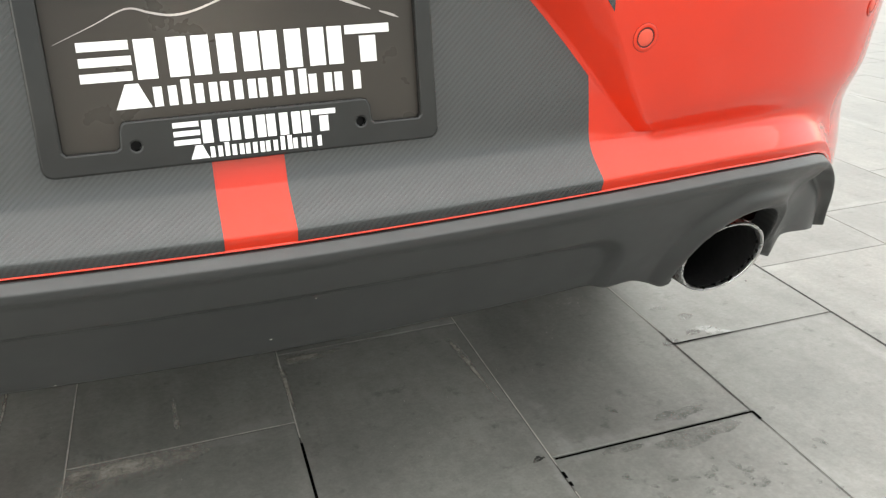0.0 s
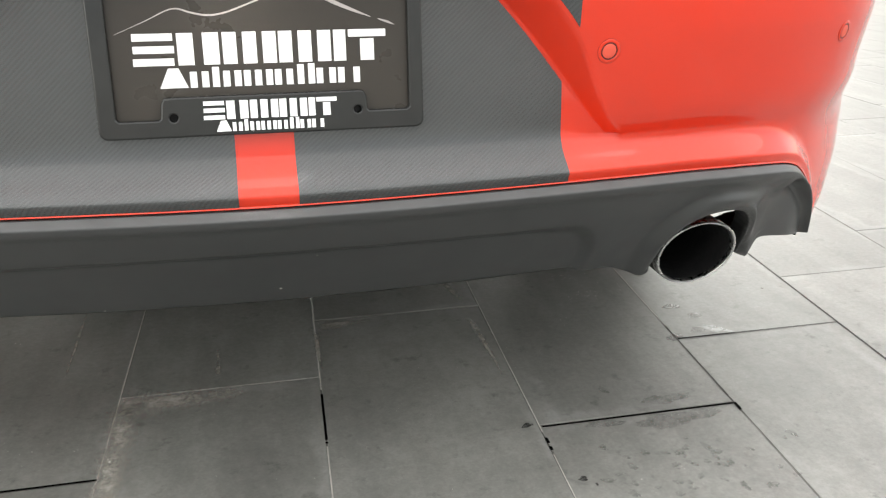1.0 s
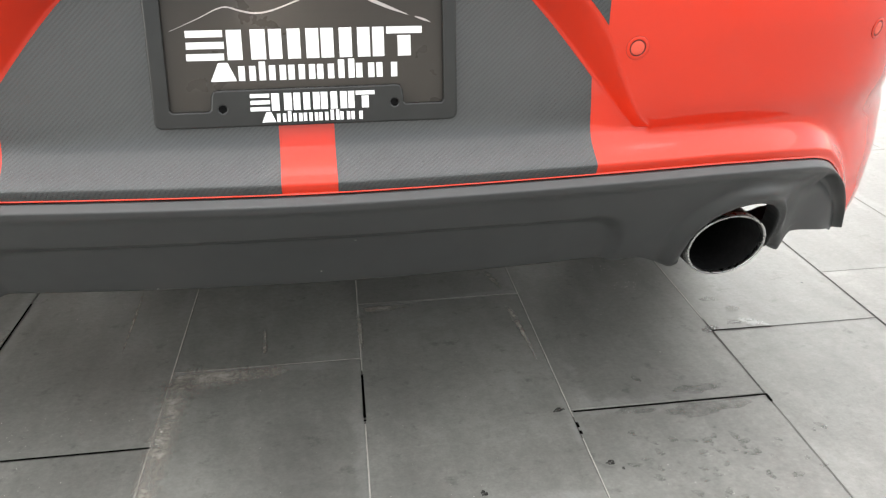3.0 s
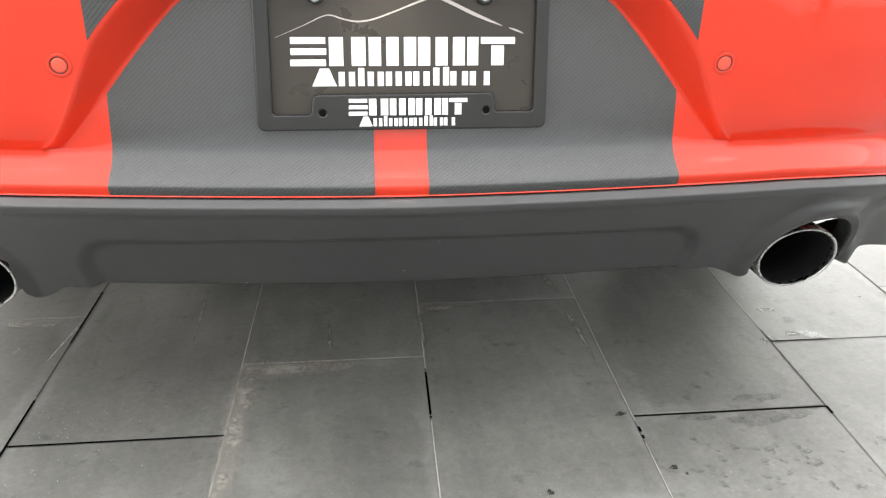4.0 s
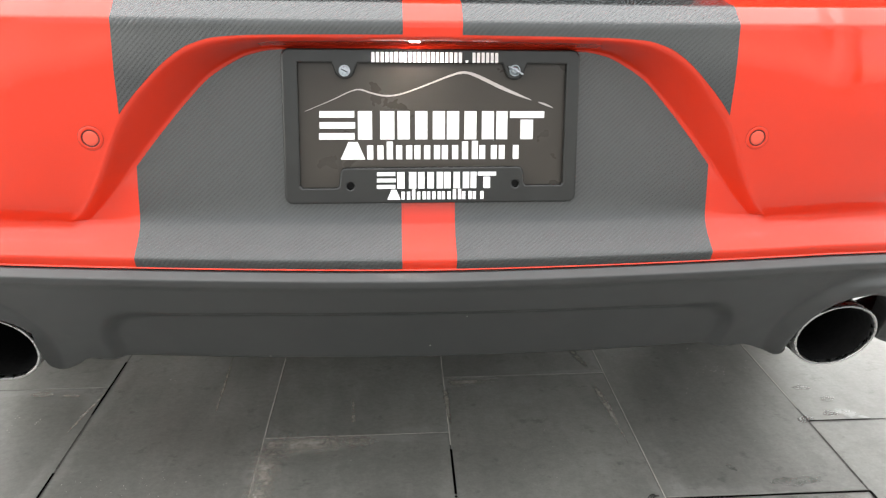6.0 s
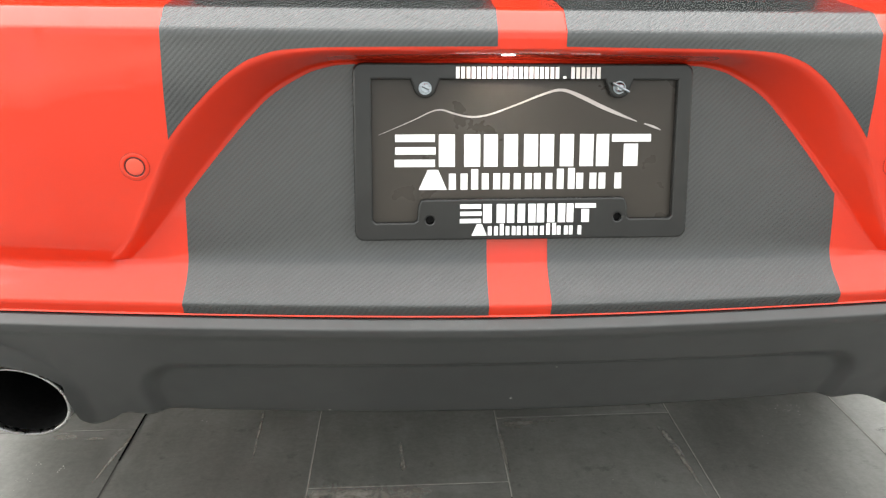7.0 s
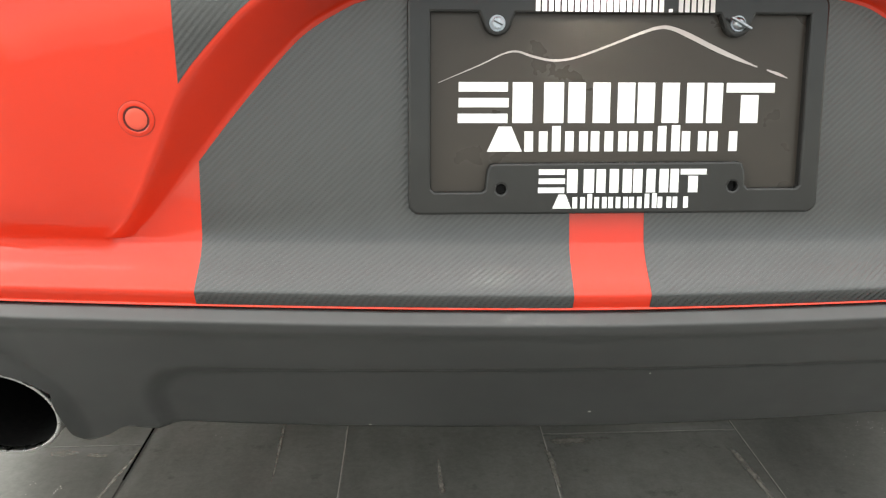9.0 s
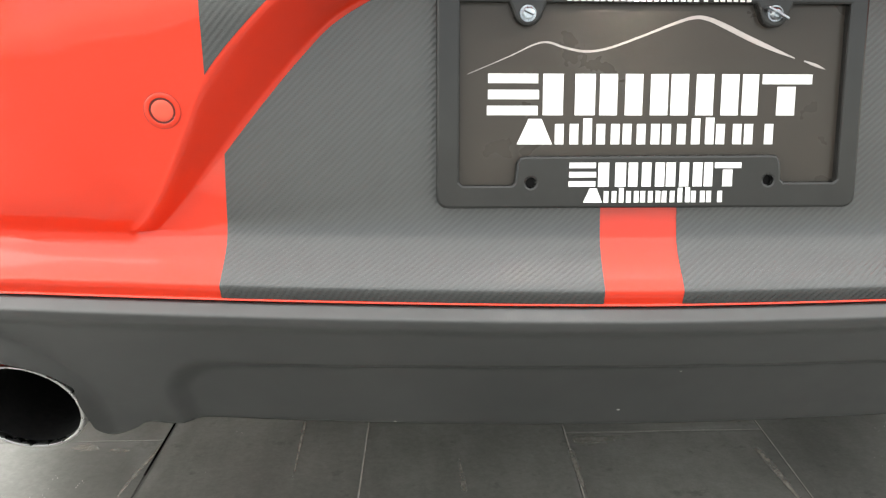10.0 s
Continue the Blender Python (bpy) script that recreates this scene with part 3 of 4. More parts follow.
def valance_off(x, z, zb):
    """How far the valance face stands out."""
    drop = max(0.0, zb - 0.022 - z)
    off = 0.0275 - lerp(0.70, 0.55, ease(0.54, 0.61, x)) * drop
    # shallow recess along the middle
    e = 0.379 - 0.004 * (x / 0.36) ** 2
    cx, cz, r = 0.327, e - 0.050, 0.050
    if x > cx and z > cz:
        d = r - math.hypot(x - cx, z - cz)
    else:
        d = min(0.377 - x, e - z)
    soft_end = ease(0.27, 0.34, x)
    off -= 0.010 * ease(lerp(-0.003, -0.007, soft_end), lerp(0.006, 0.011, soft_end), d)
    if x > 0.40:
        # rounded pod round the exhaust opening, then the flat end panel
        d = cut_distance(x, z) if x < 0.70 else 0.1
        wide = lerp(0.036, 0.056, ease(0.49, 0.54, x))
        low = lerp(lerp(0.6, 1.0, ease(0.27, 0.33, z)), 1.0, ease(0.54, 0.58, x))
        pod = lerp(lerp(0.014, 0.016, ease(0.50, 0.54, x)), 0.010, ease(0.55, 0.60, x)) * low * (1 - ease(0.010, wide, d)) - 0.007 * (1 - ease(0.0, 0.011, d)) ** 2
        off += ease(0.0, 0.024, drop) * pod
        up = ease(0.28, 0.35, z)
        end = 0.0275 - 0.0225 * ease(0.0, 0.014, drop) - lerp(0.22, 0.05, ease(0.64, 0.70, x)) * drop + 0.015 * ease(0.64, 0.73, x)
        off = lerp(off, end, ease(lerp(0.003, 0.005, up), lerp(0.008, 0.014, up), d) * lerp(ease(0.570, 0.612, x), ease(0.53, 0.68, x), ease(0.355, 0.39, z)))
    return off


BEVEL = ((0.0026, 0.014), (0.0027, 0.0245), (0.0029, 0.0258), (0.0034, 0.0266), (0.0041, 0.0274), (0.0082, 0.0322), (0.0090, 0.0331), (0.0097, 0.0337), (0.0106, 0.0341), (0.0116, 0.0341), (0.0132, 0.0337), (0.0165, 0.0325), (0.0190, 0.0312), (0.0220, 0.0291), (0.0265, 0.0243))


def edge_by_length(x0, x1, n):
    """n + 1 points at even steps along the upper edge of the valance between two stations."""
    fine = [Vector((x0 + (x1 - x0) * i / 400, curve_at(LOWER, x0 + (x1 - x0) * i / 400))) for i in range(401)]
    run = [0.0]
    for a, b in zip(fine, fine[1:]):
        run.append(run[-1] + (b - a).length)
    out, k = [], 0
    for i in range(n + 1):
        while k < 400 and run[k] < run[-1] * i / n:
            k += 1
        out.append(fine[k])
    return out


OUTER_END = 0.7440
FACE_ROWS = 40


def valance_columns(inward):
    """One half of the valance, its exhaust cut-out set inward by a little."""
    edge = smooth_chain([(x - inward * ease(0.40, 0.46, x) * ease(0.70, 0.64, x) * lerp(1.0, 1.3, ease(0.29, 0.325, z)), z) for x, z in VALANCE_EDGE], 0.003)

    def nearest(x, z):
        return min(range(len(edge)), key=lambda i: (edge[i] - Vector((x, z))).length)
    run = [0.0]
    for a, b in zip(edge, edge[1:]):
        run.append(run[-1] + (b - a).length)
    pairs = []
    i1 = nearest(0.662, 0.308)
    marks = ((0.372, 0.297, 0.368), (0.471 - inward, 0.2725, 0.456), (0.480 - inward, 0.320, 0.476), (0.537 - inward, 0.3762, 0.535), (0.608 - inward, 0.333, 0.608), (0.6335 - inward, 0.2820, 0.634))
    stations = [(0.0, 0.0)] + [(run[nearest(x, z)], top - inward) for x, z, top in marks] + [(run[i1], 0.658)]
    for i in range(i1 + 1):
        xt = curve_at(stations, run[i])
        pairs.append([Vector((xt, curve_at(LOWER, xt))), edge[i]])
    # rounded outer end: the upper edge turns down the flank, the lower edge runs out to meet it
    tops = edge_by_length(0.658, OUTER_END, 40)[1:]
    for k, top in enumerate(tops):
        u = i1 + (len(edge) - 1 - i1) * min(1.0, 1.12 * (k + 1) / 40)
        a = edge[int(u)]
        b = edge[min(len(edge) - 1, int(u) + 1)]
        pairs.append([top, a + (b - a) * (u - int(u))])
    n = len(pairs)
    cols = []
    for i, (top, e) in enumerate(pairs):
        a, b = pairs[max(0, i - 2)][0], pairs[min(n - 1, i + 2)][0]
        t = (b - a).normalized()
        across = Vector((t.y, -t.x))
        out_here = ease(0.605, 0.675, top.x)
        thin = lerp(1.0, 0.5, ease(0.655, 0.73, top.x))
        start = top + across * 0.0265 * thin
        way = e - start

        def at(q, off):
            return skin(s_of_x_fine(q.x), q.y, off)
        zb = lerp(curve_at(LOWER, min(e.x, 0.60)), 0.414, ease(0.60, 0.66, e.x))
        base = valance_off(start.x, start.y, zb)
        d0, d1 = lerp(0.0200, 0.0090, out_here), lerp(0.0265, 0.0145, out_here)
        col = [at(top - across * 0.002, 0.002)]
        col += [at(top + across * d * thin, lerp(o - 0.004 * out_here, base, ease(d0, d1, d))) for d, o in BEVEL]
        for k in range(1, FACE_ROWS + 1):
            q = start + way * (k / FACE_ROWS)
            col.append(at(q, valance_off(q.x, q.y, zb)))
        oe = valance_off(e.x, e.y, zb)
        lip = at(e + Vector((0, 0.0008)), oe - 0.003)
        col += [lip, lip + Vector((0, 0.006, 0.001)), lip + Vector((0, 0.030, 0.003))]
        cols.append(col)
    # the end panel flows softly from the pod into the rim
    r0, r1 = len(BEVEL) - 2, len(BEVEL) + FACE_ROWS - 5
    for _ in range(30):
        for i in range(1, n - 1):
            w = 0.5 * ease(0.585, 0.635, pairs[i][0].x + inward)
            if w > 0:
                for k in range(r0, r1):
                    mean = (cols[i - 1][k] + cols[i + 1][k] + cols[i][k - 1] + cols[i][k + 1]) / 4
                    cols[i][k] = cols[i][k].lerp(mean, w)
    # the flange ends in a small rounded toe
    for back, down in ((0.0015, 0.0025), (0.005, 0.0038), (0.030, 0.0038)):
        cols.append([p + Vector((0, back, -0.6 * down)) for p in cols[n - 1]])
    return cols


def valance():
    cols = valance_columns(0.0)
    mirror = [[Vector((-p.x, p.y, p.z)) for p in col] for col in reversed(valance_columns(0.019)[1:])]
    trim = part("valance", sheet(mirror + cols, flip=True), PLASTIC, car, "charcoal moulded plastic rear valance with exhaust cut-outs", angle=70)
    for x, z, r in ((0.004, 0.318, 0.0011), (0.044, 0.368, 0.0008), (-0.192, 0.300, 0.0011)):
        off = valance_off(abs(x), z, curve_at(LOWER, abs(x)))
        bm = bmesh.new()
        bmesh.ops.create_icosphere(bm, subdivisions=1, radius=r, matrix=Matrix.Diagonal((1.4, 0.5, 0.6, 1)))
        part("dust_fleck", bm, GRIT, trim, "tiny pale fleck").location = skin(math.copysign(s_of_x_fine(abs(x)), x), z, off)
    return trim


def s_of_x_fine(x):
    lo, hi = 0.0, 1.2
    for _ in range(22):
        mid = (lo + hi) / 2
        if plan(mid)[0] < x:
            lo = mid
        else:
            hi = mid
    return lo


def exhausts():
    """Round tips cut on the slant, so that the top stands further out than the bottom."""
    for sign, at, rx, rz in ((1, (0.534, 0.088, 0.3030), 0.0525, 0.0505), (-1, (-0.5195, 0.096, 0.3042), 0.0545, 0.0500)):
        rim = [(0.915, 0.010), (0.917, 0.004), (0.925, 0.0010), (0.94, 0.0), (0.975, 0.0), (0.993, 0.0012), (1.0, 0.005), (1.0, 0.013)]

        def slanted(profile, n):
            bm = lathe(profile, n, rx, rz)
            for v in bm.verts:
                v.co.y -= (0.43 * v.co.z + 0.045 * v.co.x) * (1 - ease(0.015, 0.20, v.co.y))
            return bm
        tip = part("exhaust_tip", slanted(rim, 72), CHROME, car, "round polished steel exhaust tip, cut on the slant", angle=60)
        tip.location = at
        part("sleeve", slanted([(0.998, 0.0125), (0.998, 0.02), (0.995, 0.05), (0.985, 0.12), (0.97, 0.20)], 60), DARK_STEEL, tip, "dark steel outside of the pipe")
        part("pipe_bore", slanted([(0.914, 0.008), (0.905, 0.05), (0.89, 0.10), (0.87, 0.34), (0.001, 0.345)], 48), SOOT_AND_SHADE, tip, "sooty black inside")
        part("pipe", lathe([(0.96, 0.19), (0.9, 0.35), (0.7, 0.42), (0.7, 0.62), (0.001, 0.63)], 40, rx, rz), RUST, tip)
        outline = [(sign * x, z) for x, z in ((0.664, 0.312), (0.645, 0.309), (0.634, 0.3045), (0.620, 0.3015), (0.606, 0.296), (0.592, 0.284), (0.600, 0.268), (0.640, 0.262), (0.664, 0.282))]
        part("hanger_bracket", slab(outline[::sign], 0.175, 0.215), RUST, car, "dark rusty exhaust hanger")


def body():
    """Upper body, underside and wheels: they shade the floor under the tail."""
    rows = []
    for s in columns(-2.3, 2.3, 0.04):
        rows.append([skin(s, z, o) for z, o in ((0.7312, -0.0895), (0.748, -0.088), (0.757, -0.082), (0.775, -0.072), (0.86, -0.075), (0.94, -0.10), (0.98, -0.15), (0.992, -0.30))])
    tail = part("rear_panel", sheet(rows, flip=True), RED, car, "glossy red upper tail panel", angle=60)
    for a, b in ((-0.316, -0.026), (0.026, 0.316)):
        rows = []
        for s in columns(a, b, 0.02):
            rows.append([skin(s, z, o + 0.0008) for z, o in ((0.7330, -0.0890), (0.748, -0.088), (0.757, -0.082), (0.775, -0.072), (0.86, -0.075), (0.94, -0.10), (0.979, -0.149))])
        part("tail_stripe", sheet(rows, flip=True), CARBON, tail, "charcoal carbon-look vinyl film")
    bm = bmesh.new()
    box(bm, -0.86, 0.30, 0.955, 0.86, 1.75, 0.99, 0.015)
    part("boot_lid", bm, RED, car, "glossy red boot lid")
    bm = bmesh.new()
    box(bm, -0.68, 0.95, 0.20, 0.68, 4.3, 0.30, 0.03)
    part("underbody", bm, UNDER, car, "black underbody")
    bm = bmesh.new()
    box(bm, -0.55, 0.10, 0.44, 0.55, 0.34, 0.50, 0.01)
    part("bumper_beam", bm, UNDER, car)
    # unseen block added under the tail, wider to the right, to darken the floor
    bm = bmesh.new()
    box(bm, -0.33, 0.44, 0.17, 0.68, 0.98, 0.46, 0.04)
    part("tail_shade_block", bm, UNDER, car, "unseen black block added under the tail to shade the floor")
    for x in (-0.80, 0.80):
        for y in (1.15, 4.15):
            w = part("wheel", lathe([(0.05, -0.105), (0.20, -0.10), (0.24, -0.11), (0.33, -0.11), (0.352, -0.085), (0.356, 0), (0.352, 0.085), (0.33, 0.11), (0.24, 0.11), (0.20, 0.10), (0.05, 0.105)], 48), RUBBER, car, "black rubber tyre")
            w.matrix_local = pose(x, y, 0.358, 0, 0, 90)
    # rest of the body: a lofted shell from the tail to the nose, and the cabin
    shell = [(1.72, 0.935, 0.22, 0.985), (2.2, 0.94, 0.20, 0.96), (3.0, 0.94, 0.19, 0.95), (3.7, 0.94, 0.20, 0.94), (4.3, 0.92, 0.24, 0.90), (4.7, 0.86, 0.30, 0.84), (4.95, 0.70, 0.38, 0.74), (5.02, 0.45, 0.46, 0.66)]
    part("body_shell", loft(shell, 5.0), RED, car, "glossy red car body")
    cabin = [(0.95, 0.60, 0.93, 0.985), (1.35, 0.66, 0.93, 1.20), (1.75, 0.66, 0.93, 1.38), (2.3, 0.67, 0.93, 1.44), (2.8, 0.67, 0.93, 1.42), (3.2, 0.66, 0.93, 1.28), (3.7, 0.62, 0.93, 0.97)]
    part("cabin", loft(cabin, 3.2), BLACK, car, "dark glazed cabin")


def loft(stations, power):
    """A closed shell through rounded cross-sections: (y, half width, bottom, top)."""
    rows = []
    for y, w, z0, z1 in stations:
        row = []
        for i in range(40):
            a = 2 * math.pi * i / 40
            c, q = math.cos(a), math.sin(a)
            row.append((math.copysign(abs(c) ** (2 / power), c) * w, y, (z0 + z1) / 2 + math.copysign(abs(q) ** (2 / power), q) * (z1 - z0) / 2))
        rows.append(row)
    bm = sheet(rows, closed=True)
    bm.verts.ensure_lookup_table()
    for r in (rows[0], rows[-1]):
        ring = [v for v in bm.verts if abs(v.co.y - r[0][1]) < 1e-6]
        ring.sort(key=lambda v: math.atan2(v.co.z - sum(p[2] for p in r) / 40, v.co.x))
        bm.faces.new(ring)
    return bm


def plate_lamp():
    bm = bmesh.new()
    tilt = pose(-0.020, -0.0165, 0.6778, -2)
    box(bm, -0.0085, -0.0045, -0.0010, 0.0085, 0.0045, 0.006, 0.0004)
    bm.transform(tilt)
    lamp = part("plate_lamp", bm, BLACK, car, "small black plate lamp with a clear lens")
    bm = bmesh.new()
    box(bm, -0.0055, -0.0022, -0.0013, 0.0055, 0.0022, -0.0007, 0.0002)
    bm.transform(tilt)
    part("lens", bm, LED_GLOW, lamp, "glowing white lens")


cover = bumper()
plate_lamp()
wraps(cover)
parking_sensors(cover)
valance()
exhausts()
body()


# ---- number plate with its frame ----
plate_at = CAR_AT @ pose(0.0006, 0.0098, 0.5872, -5.7, 0, 0.5)


def plate_frame():
    f = thing("licence_holder", "black plastic licence holder rim with white printed bands", "licence holder", at=plate_at)
    inner = [(-0.139, 0.0655), (-0.139, -0.061), (-0.1365, -0.0635), (-0.1015, -0.0635), (-0.0990, -0.0615), (-0.0975, -0.0475), (-0.095, -0.0432), (-0.091, -0.0425),
             (0.0920, -0.0415), (0.0955, -0.0425), (0.0980, -0.0475), (0.0990, -0.0595), (0.1010, -0.0615), (0.1385, -0.0615), (0.1410, -0.059), (0.1415, 0.0655)]
    for cx in (0.0865, -0.0910):
        inner += [(cx + 0.0135, 0.0655)] + [(cx + 0.0108 * math.cos(a), 0.0605 - 0.0112 * math.sin(a)) for a in (radians(10 + 160 * i / 10) for i in range(11))] + [(cx - 0.0135, 0.0655)]
    holes = [inner, disc(-0.0870, -0.0618, 0.0035, 16), disc(0.0892, -0.0602, 0.0035, 16)]
    bm = slab(rounded(-0.1558, -0.0805, 0.1558, 0.0805, 0.0085), -0.0075, 0.0022, holes, 0.0019)
    part("frame_rim", bm, RIM_BLACK, f, "black satin plastic rim", angle=15)
    # black discs stand for the shade inside the two holes
    for cx, cz in ((-0.0870, -0.0618), (0.0892, -0.0602)):
        part("hole_shade", lathe([(0.0001, -0.0008), (0.0034, -0.0008), (0.0036, 0.0)], 16), SOOT_AND_SHADE, f).location = (cx, 0, cz)
    return f


def printed(name, pieces, parent, mat, label="", y=-0.0004):
    """Plain printed shapes, each a closed outline in the plane of the plate."""
    if mat is WHITE:
        for pts in pieces:
            ob = one_print(name, [pts], parent, mat, y)
        return ob
    return one_print(name, pieces, parent, mat, y, label)


def one_print(name, pieces, parent, mat, y, label=""):
    bm = bmesh.new()
    for pts in pieces:
        vs = [bm.verts.new((x, y, z)) for x, z in pts]
        area = sum(a[0] * b[1] - b[0] * a[1] for a, b in zip(pts, pts[1:] + pts[:1]))
        bm.faces.new(vs if area > 0 else list(reversed(vs)))
    r = bmesh.ops.extrude_face_region(bm, geom=list(bm.faces))
    for v in r["geom"]:
        if isinstance(v, bmesh.types.BMVert):
            v.co.y += 0.0003
    bmesh.ops.recalc_face_normals(bm, faces=bm.faces)
    return part(name, bm, mat, parent, label, smooth=False)


def bar(u0, v0, u1, v1, slant=0.0):
    return [(u0, v0), (u1, v0), (u1 + slant, v1), (u0 + slant, v1)]


def big_word(u0, v0, u1, v1):
    """Plain bars in place of the dealer's large mark."""
    w, h = u1 - u0, v1 - v0

    def q(a, b, c, d):
        return bar(u0 + a * w, v0 + b * h, u0 + c * w, v0 + d * h)
    out = [q(0.0, 0.0, 0.155, 0.23), q(0.003, 0.385, 0.158, 0.615), q(0.003, 0.77, 0.155, 1.0)]
    out += [q(0.170, 0.0, 0.232, 1.0), q(0.268, 0.0, 0.330, 1.0)]
    for a in (0.344, 0.563):
        out += [q(a, 0.0, a + 0.054, 1.0), q(a + 0.078, 0.0, a + 0.132, 1.0), q(a + 0.156, 0.0, a + 0.210, 1.0)]
    out += [q(0.784, 0.0, 0.834, 1.0), q(0.845, 0.76, 1.0, 1.0), q(0.893, 0.0, 0.950, 0.70)]
    return out


def small_word(u0, v0, u1, v1):
    """Plain bars in place of the dealer's small mark."""
    w, h = u1 - u0, v1 - v0
    out = []

    def q(a, b, c, d):
        out.append(bar(u0 + a * w, v0 + b * h, u0 + c * w, v0 + d * h))
    out.append([(u0, v0), (u0 + 0.137 * w, v0), (u0 + 0.095 * w, v0 + 0.93 * h), (u0 + 0.045 * w, v0 + 0.93 * h)])
    for a, b, tall, strokes in ((0.147, 0.238, 0.75, 2), (0.256, 0.291, 0.95, 1), (0.308, 0.398, 0.75, 2), (0.410, 0.554, 0.75, 3), (0.564, 0.656, 0.75, 2),
                                (0.678, 0.713, 0.95, 1), (0.733, 0.765, 0.98, 1), (0.775, 0.875, 0.75, 2), (0.886, 1.0, 0.75, 2)):
        t = 0.034
        for k in range(strokes):
            x = a if strokes == 1 else lerp(a, b - t, k / (strokes - 1))
            q(x, 0.0, x + t, tall)
    return out


def band_word(u0, v0, u1, v1):
    """Plain bars in place of the web address."""
    w, h = u1 - u0, v1 - v0
    out, n = [], 14
    for i in range(n):
        a = u0 + w * i / n
        if i == 10:
            out.append(bar(a + 0.3 * w / n, v0, a + 0.6 * w / n, v0 + 0.22 * h))
        else:
            out.append(bar(a + 0.06 * w / n, v0, a + 0.40 * w / n, v1))
            out.append(bar(a + 0.55 * w / n, v0, a + 0.90 * w / n, v1))
    return out


def ribbon(points):
    """A thin printed line whose thickness changes along its way: (u, v, thickness)."""
    chain = smooth_chain([(u, v) for u, v, _ in points], 0.0012)
    thick = [(u, t) for u, v, t in points]
    up, down = [], []
    for i, p in enumerate(chain):
        d = (chain[min(i + 1, len(chain) - 1)] - chain[max(i - 1, 0)]).normalized()
        n = Vector((-d.y, d.x)) * curve_at(thick, p.x) / 2
        up.append(p + n)
        down.append(p - n)
    return [[tuple(down[i]), tuple(down[i + 1]), tuple(up[i + 1]), tuple(up[i])] for i in range(len(chain) - 1)]


def number_plate(f):
    p = thing("dealer_plate", "dark brown dealer plate with white and silver print", "plate", at=plate_at)
    part("plate_sheet", slab(rounded(-0.1524, -0.0762, 0.1524, 0.0762, 0.008), 0.0, 0.0012), PLATE, p)
    printed("print_bar", big_word(-0.119, -0.0131, 0.1205, 0.0166), p, WHITE, "white printed bars")
    printed("print_bar", small_word(-0.097, -0.0342, 0.0936, -0.0143), p, WHITE, "white printed bars")
    k = 1 / 3362
    pts = [(140, 270, 1.2), (240, 228, 2.6), (300, 200, 3.8), (335, 194, 4.6), (375, 206, 5.4), (425, 215, 5.8), (480, 208, 5.4), (560, 180, 5.2), (640, 149, 6.5), (690, 134, 8), (725, 137, 9.5), (770, 155, 12), (830, 183, 12), (890, 208, 9), (945, 229, 2)]
    line = ribbon([((x - 588) * k, (324 - y) * k, t * k) for x, y, t in pts])
    line += ribbon([((x - 588) * k, (324 - y) * k, t * k) for x, y, t in ((970, 236, 3), (1000, 246, 7), (1024, 256, 1))])
    printed("ridge_line", line, p, SILVER_PRINT, "thin silver printed ridge line")
    printed("print_bar", big_word(-0.0594, -0.0646, 0.0683, -0.0470), f, WHITE, "white printed bars", -0.0079)
    printed("print_bar", small_word(-0.0484, -0.0763, 0.0550, -0.0650), f, WHITE, "white printed bars", -0.0079)
    printed("print_bar", band_word(-0.0640, 0.0667, 0.0695, 0.0770), f, WHITE, "white printed bars", -0.0079)
    return p


def plate_bolts():
    for u, v, wing in ((-0.0912, 0.0580, False), (0.0865, 0.0590, True)):
        b = thing("plate_bolt", "zinc plated hexagon bolt holding the plate" if not wing else "silver wing bolt holding the plate, slightly turned", "bolt", "plate bolts", at=plate_at @ pose(u, -0.0076, v) @ Matrix.Scale(0.88, 4))
        part("washer", lathe([(0.0022, -0.0008), (0.0064, -0.0008), (0.0067, 0.0), (0.0067, 0.0008)], 32), ZINC, b)
        if not wing:
            part("bolt_head", lathe([(0.0001, -0.0042), (0.0042, -0.0042), (0.0054, -0.0036), (0.0056, -0.0005)], 6), ZINC, b, angle=20)
            bm = bmesh.new()
            box(bm, -0.0040, -0.0046, -0.0006, 0.0040, -0.0041, 0.0006)
            part("slot", bm, BLACK, b).rotation_euler = (0, radians(25), 0)
        else:
            part("bolt_head", lathe([(0.0001, -0.0052), (0.0030, -0.0050), (0.0050, -0.0030), (0.0055, -0.0005)], 24), ZINC, b)
            bm = bmesh.new()
            box(bm, -0.0100, -0.0085, -0.0011, 0.0100, -0.0042, 0.0011, 0.0009)
            part("wing", bm, ZINC, b).rotation_euler = (0, radians(28), 0)


frame_ob = plate_frame()
number_plate(frame_ob)
plate_bolts()


# ---- tiled floor ----
TILE_W, TILE_L, JOINT = 0.3155, 0.6375, 0.0024
FLOOR_TURN = -0.6
turn = pose(0, 0, 0, 0, 0, FLOOR_TURN)


def laid(u, v):
    """Where a point of the tile pattern lies: the rows fan out by a trace and are not all equally wide."""
    w = min(max(v, -0.8), 1.6) - 0.4
    u += float(np.interp(u, (-0.89, -0.576, -0.2605, 0.055, 0.3705, 0.686, 1.0), (0.0, 0.008, 0.004, -0.002, -0.005, -0.004, 0.0)))
    return turn @ Vector((u + w * (0.020 + 0.045 * (min(max(u, -1.2), 1.6) + 0.06)), v, 0))


def tile_mesh():
    bm = bmesh.new()
    w, l = TILE_W - JOINT, TILE_L - JOINT
    box(bm, -w / 2, -l / 2, -0.009, w / 2, l / 2, 0.0)
    es = [e for e in bm.edges if all(v.co.z > -0.001 for v in e.verts)]
    bmesh.ops.bevel(bm, geom=es, offset=0.0008, segments=1, affect="EDGES")
    return finish(bm, "tile", TILE, False)


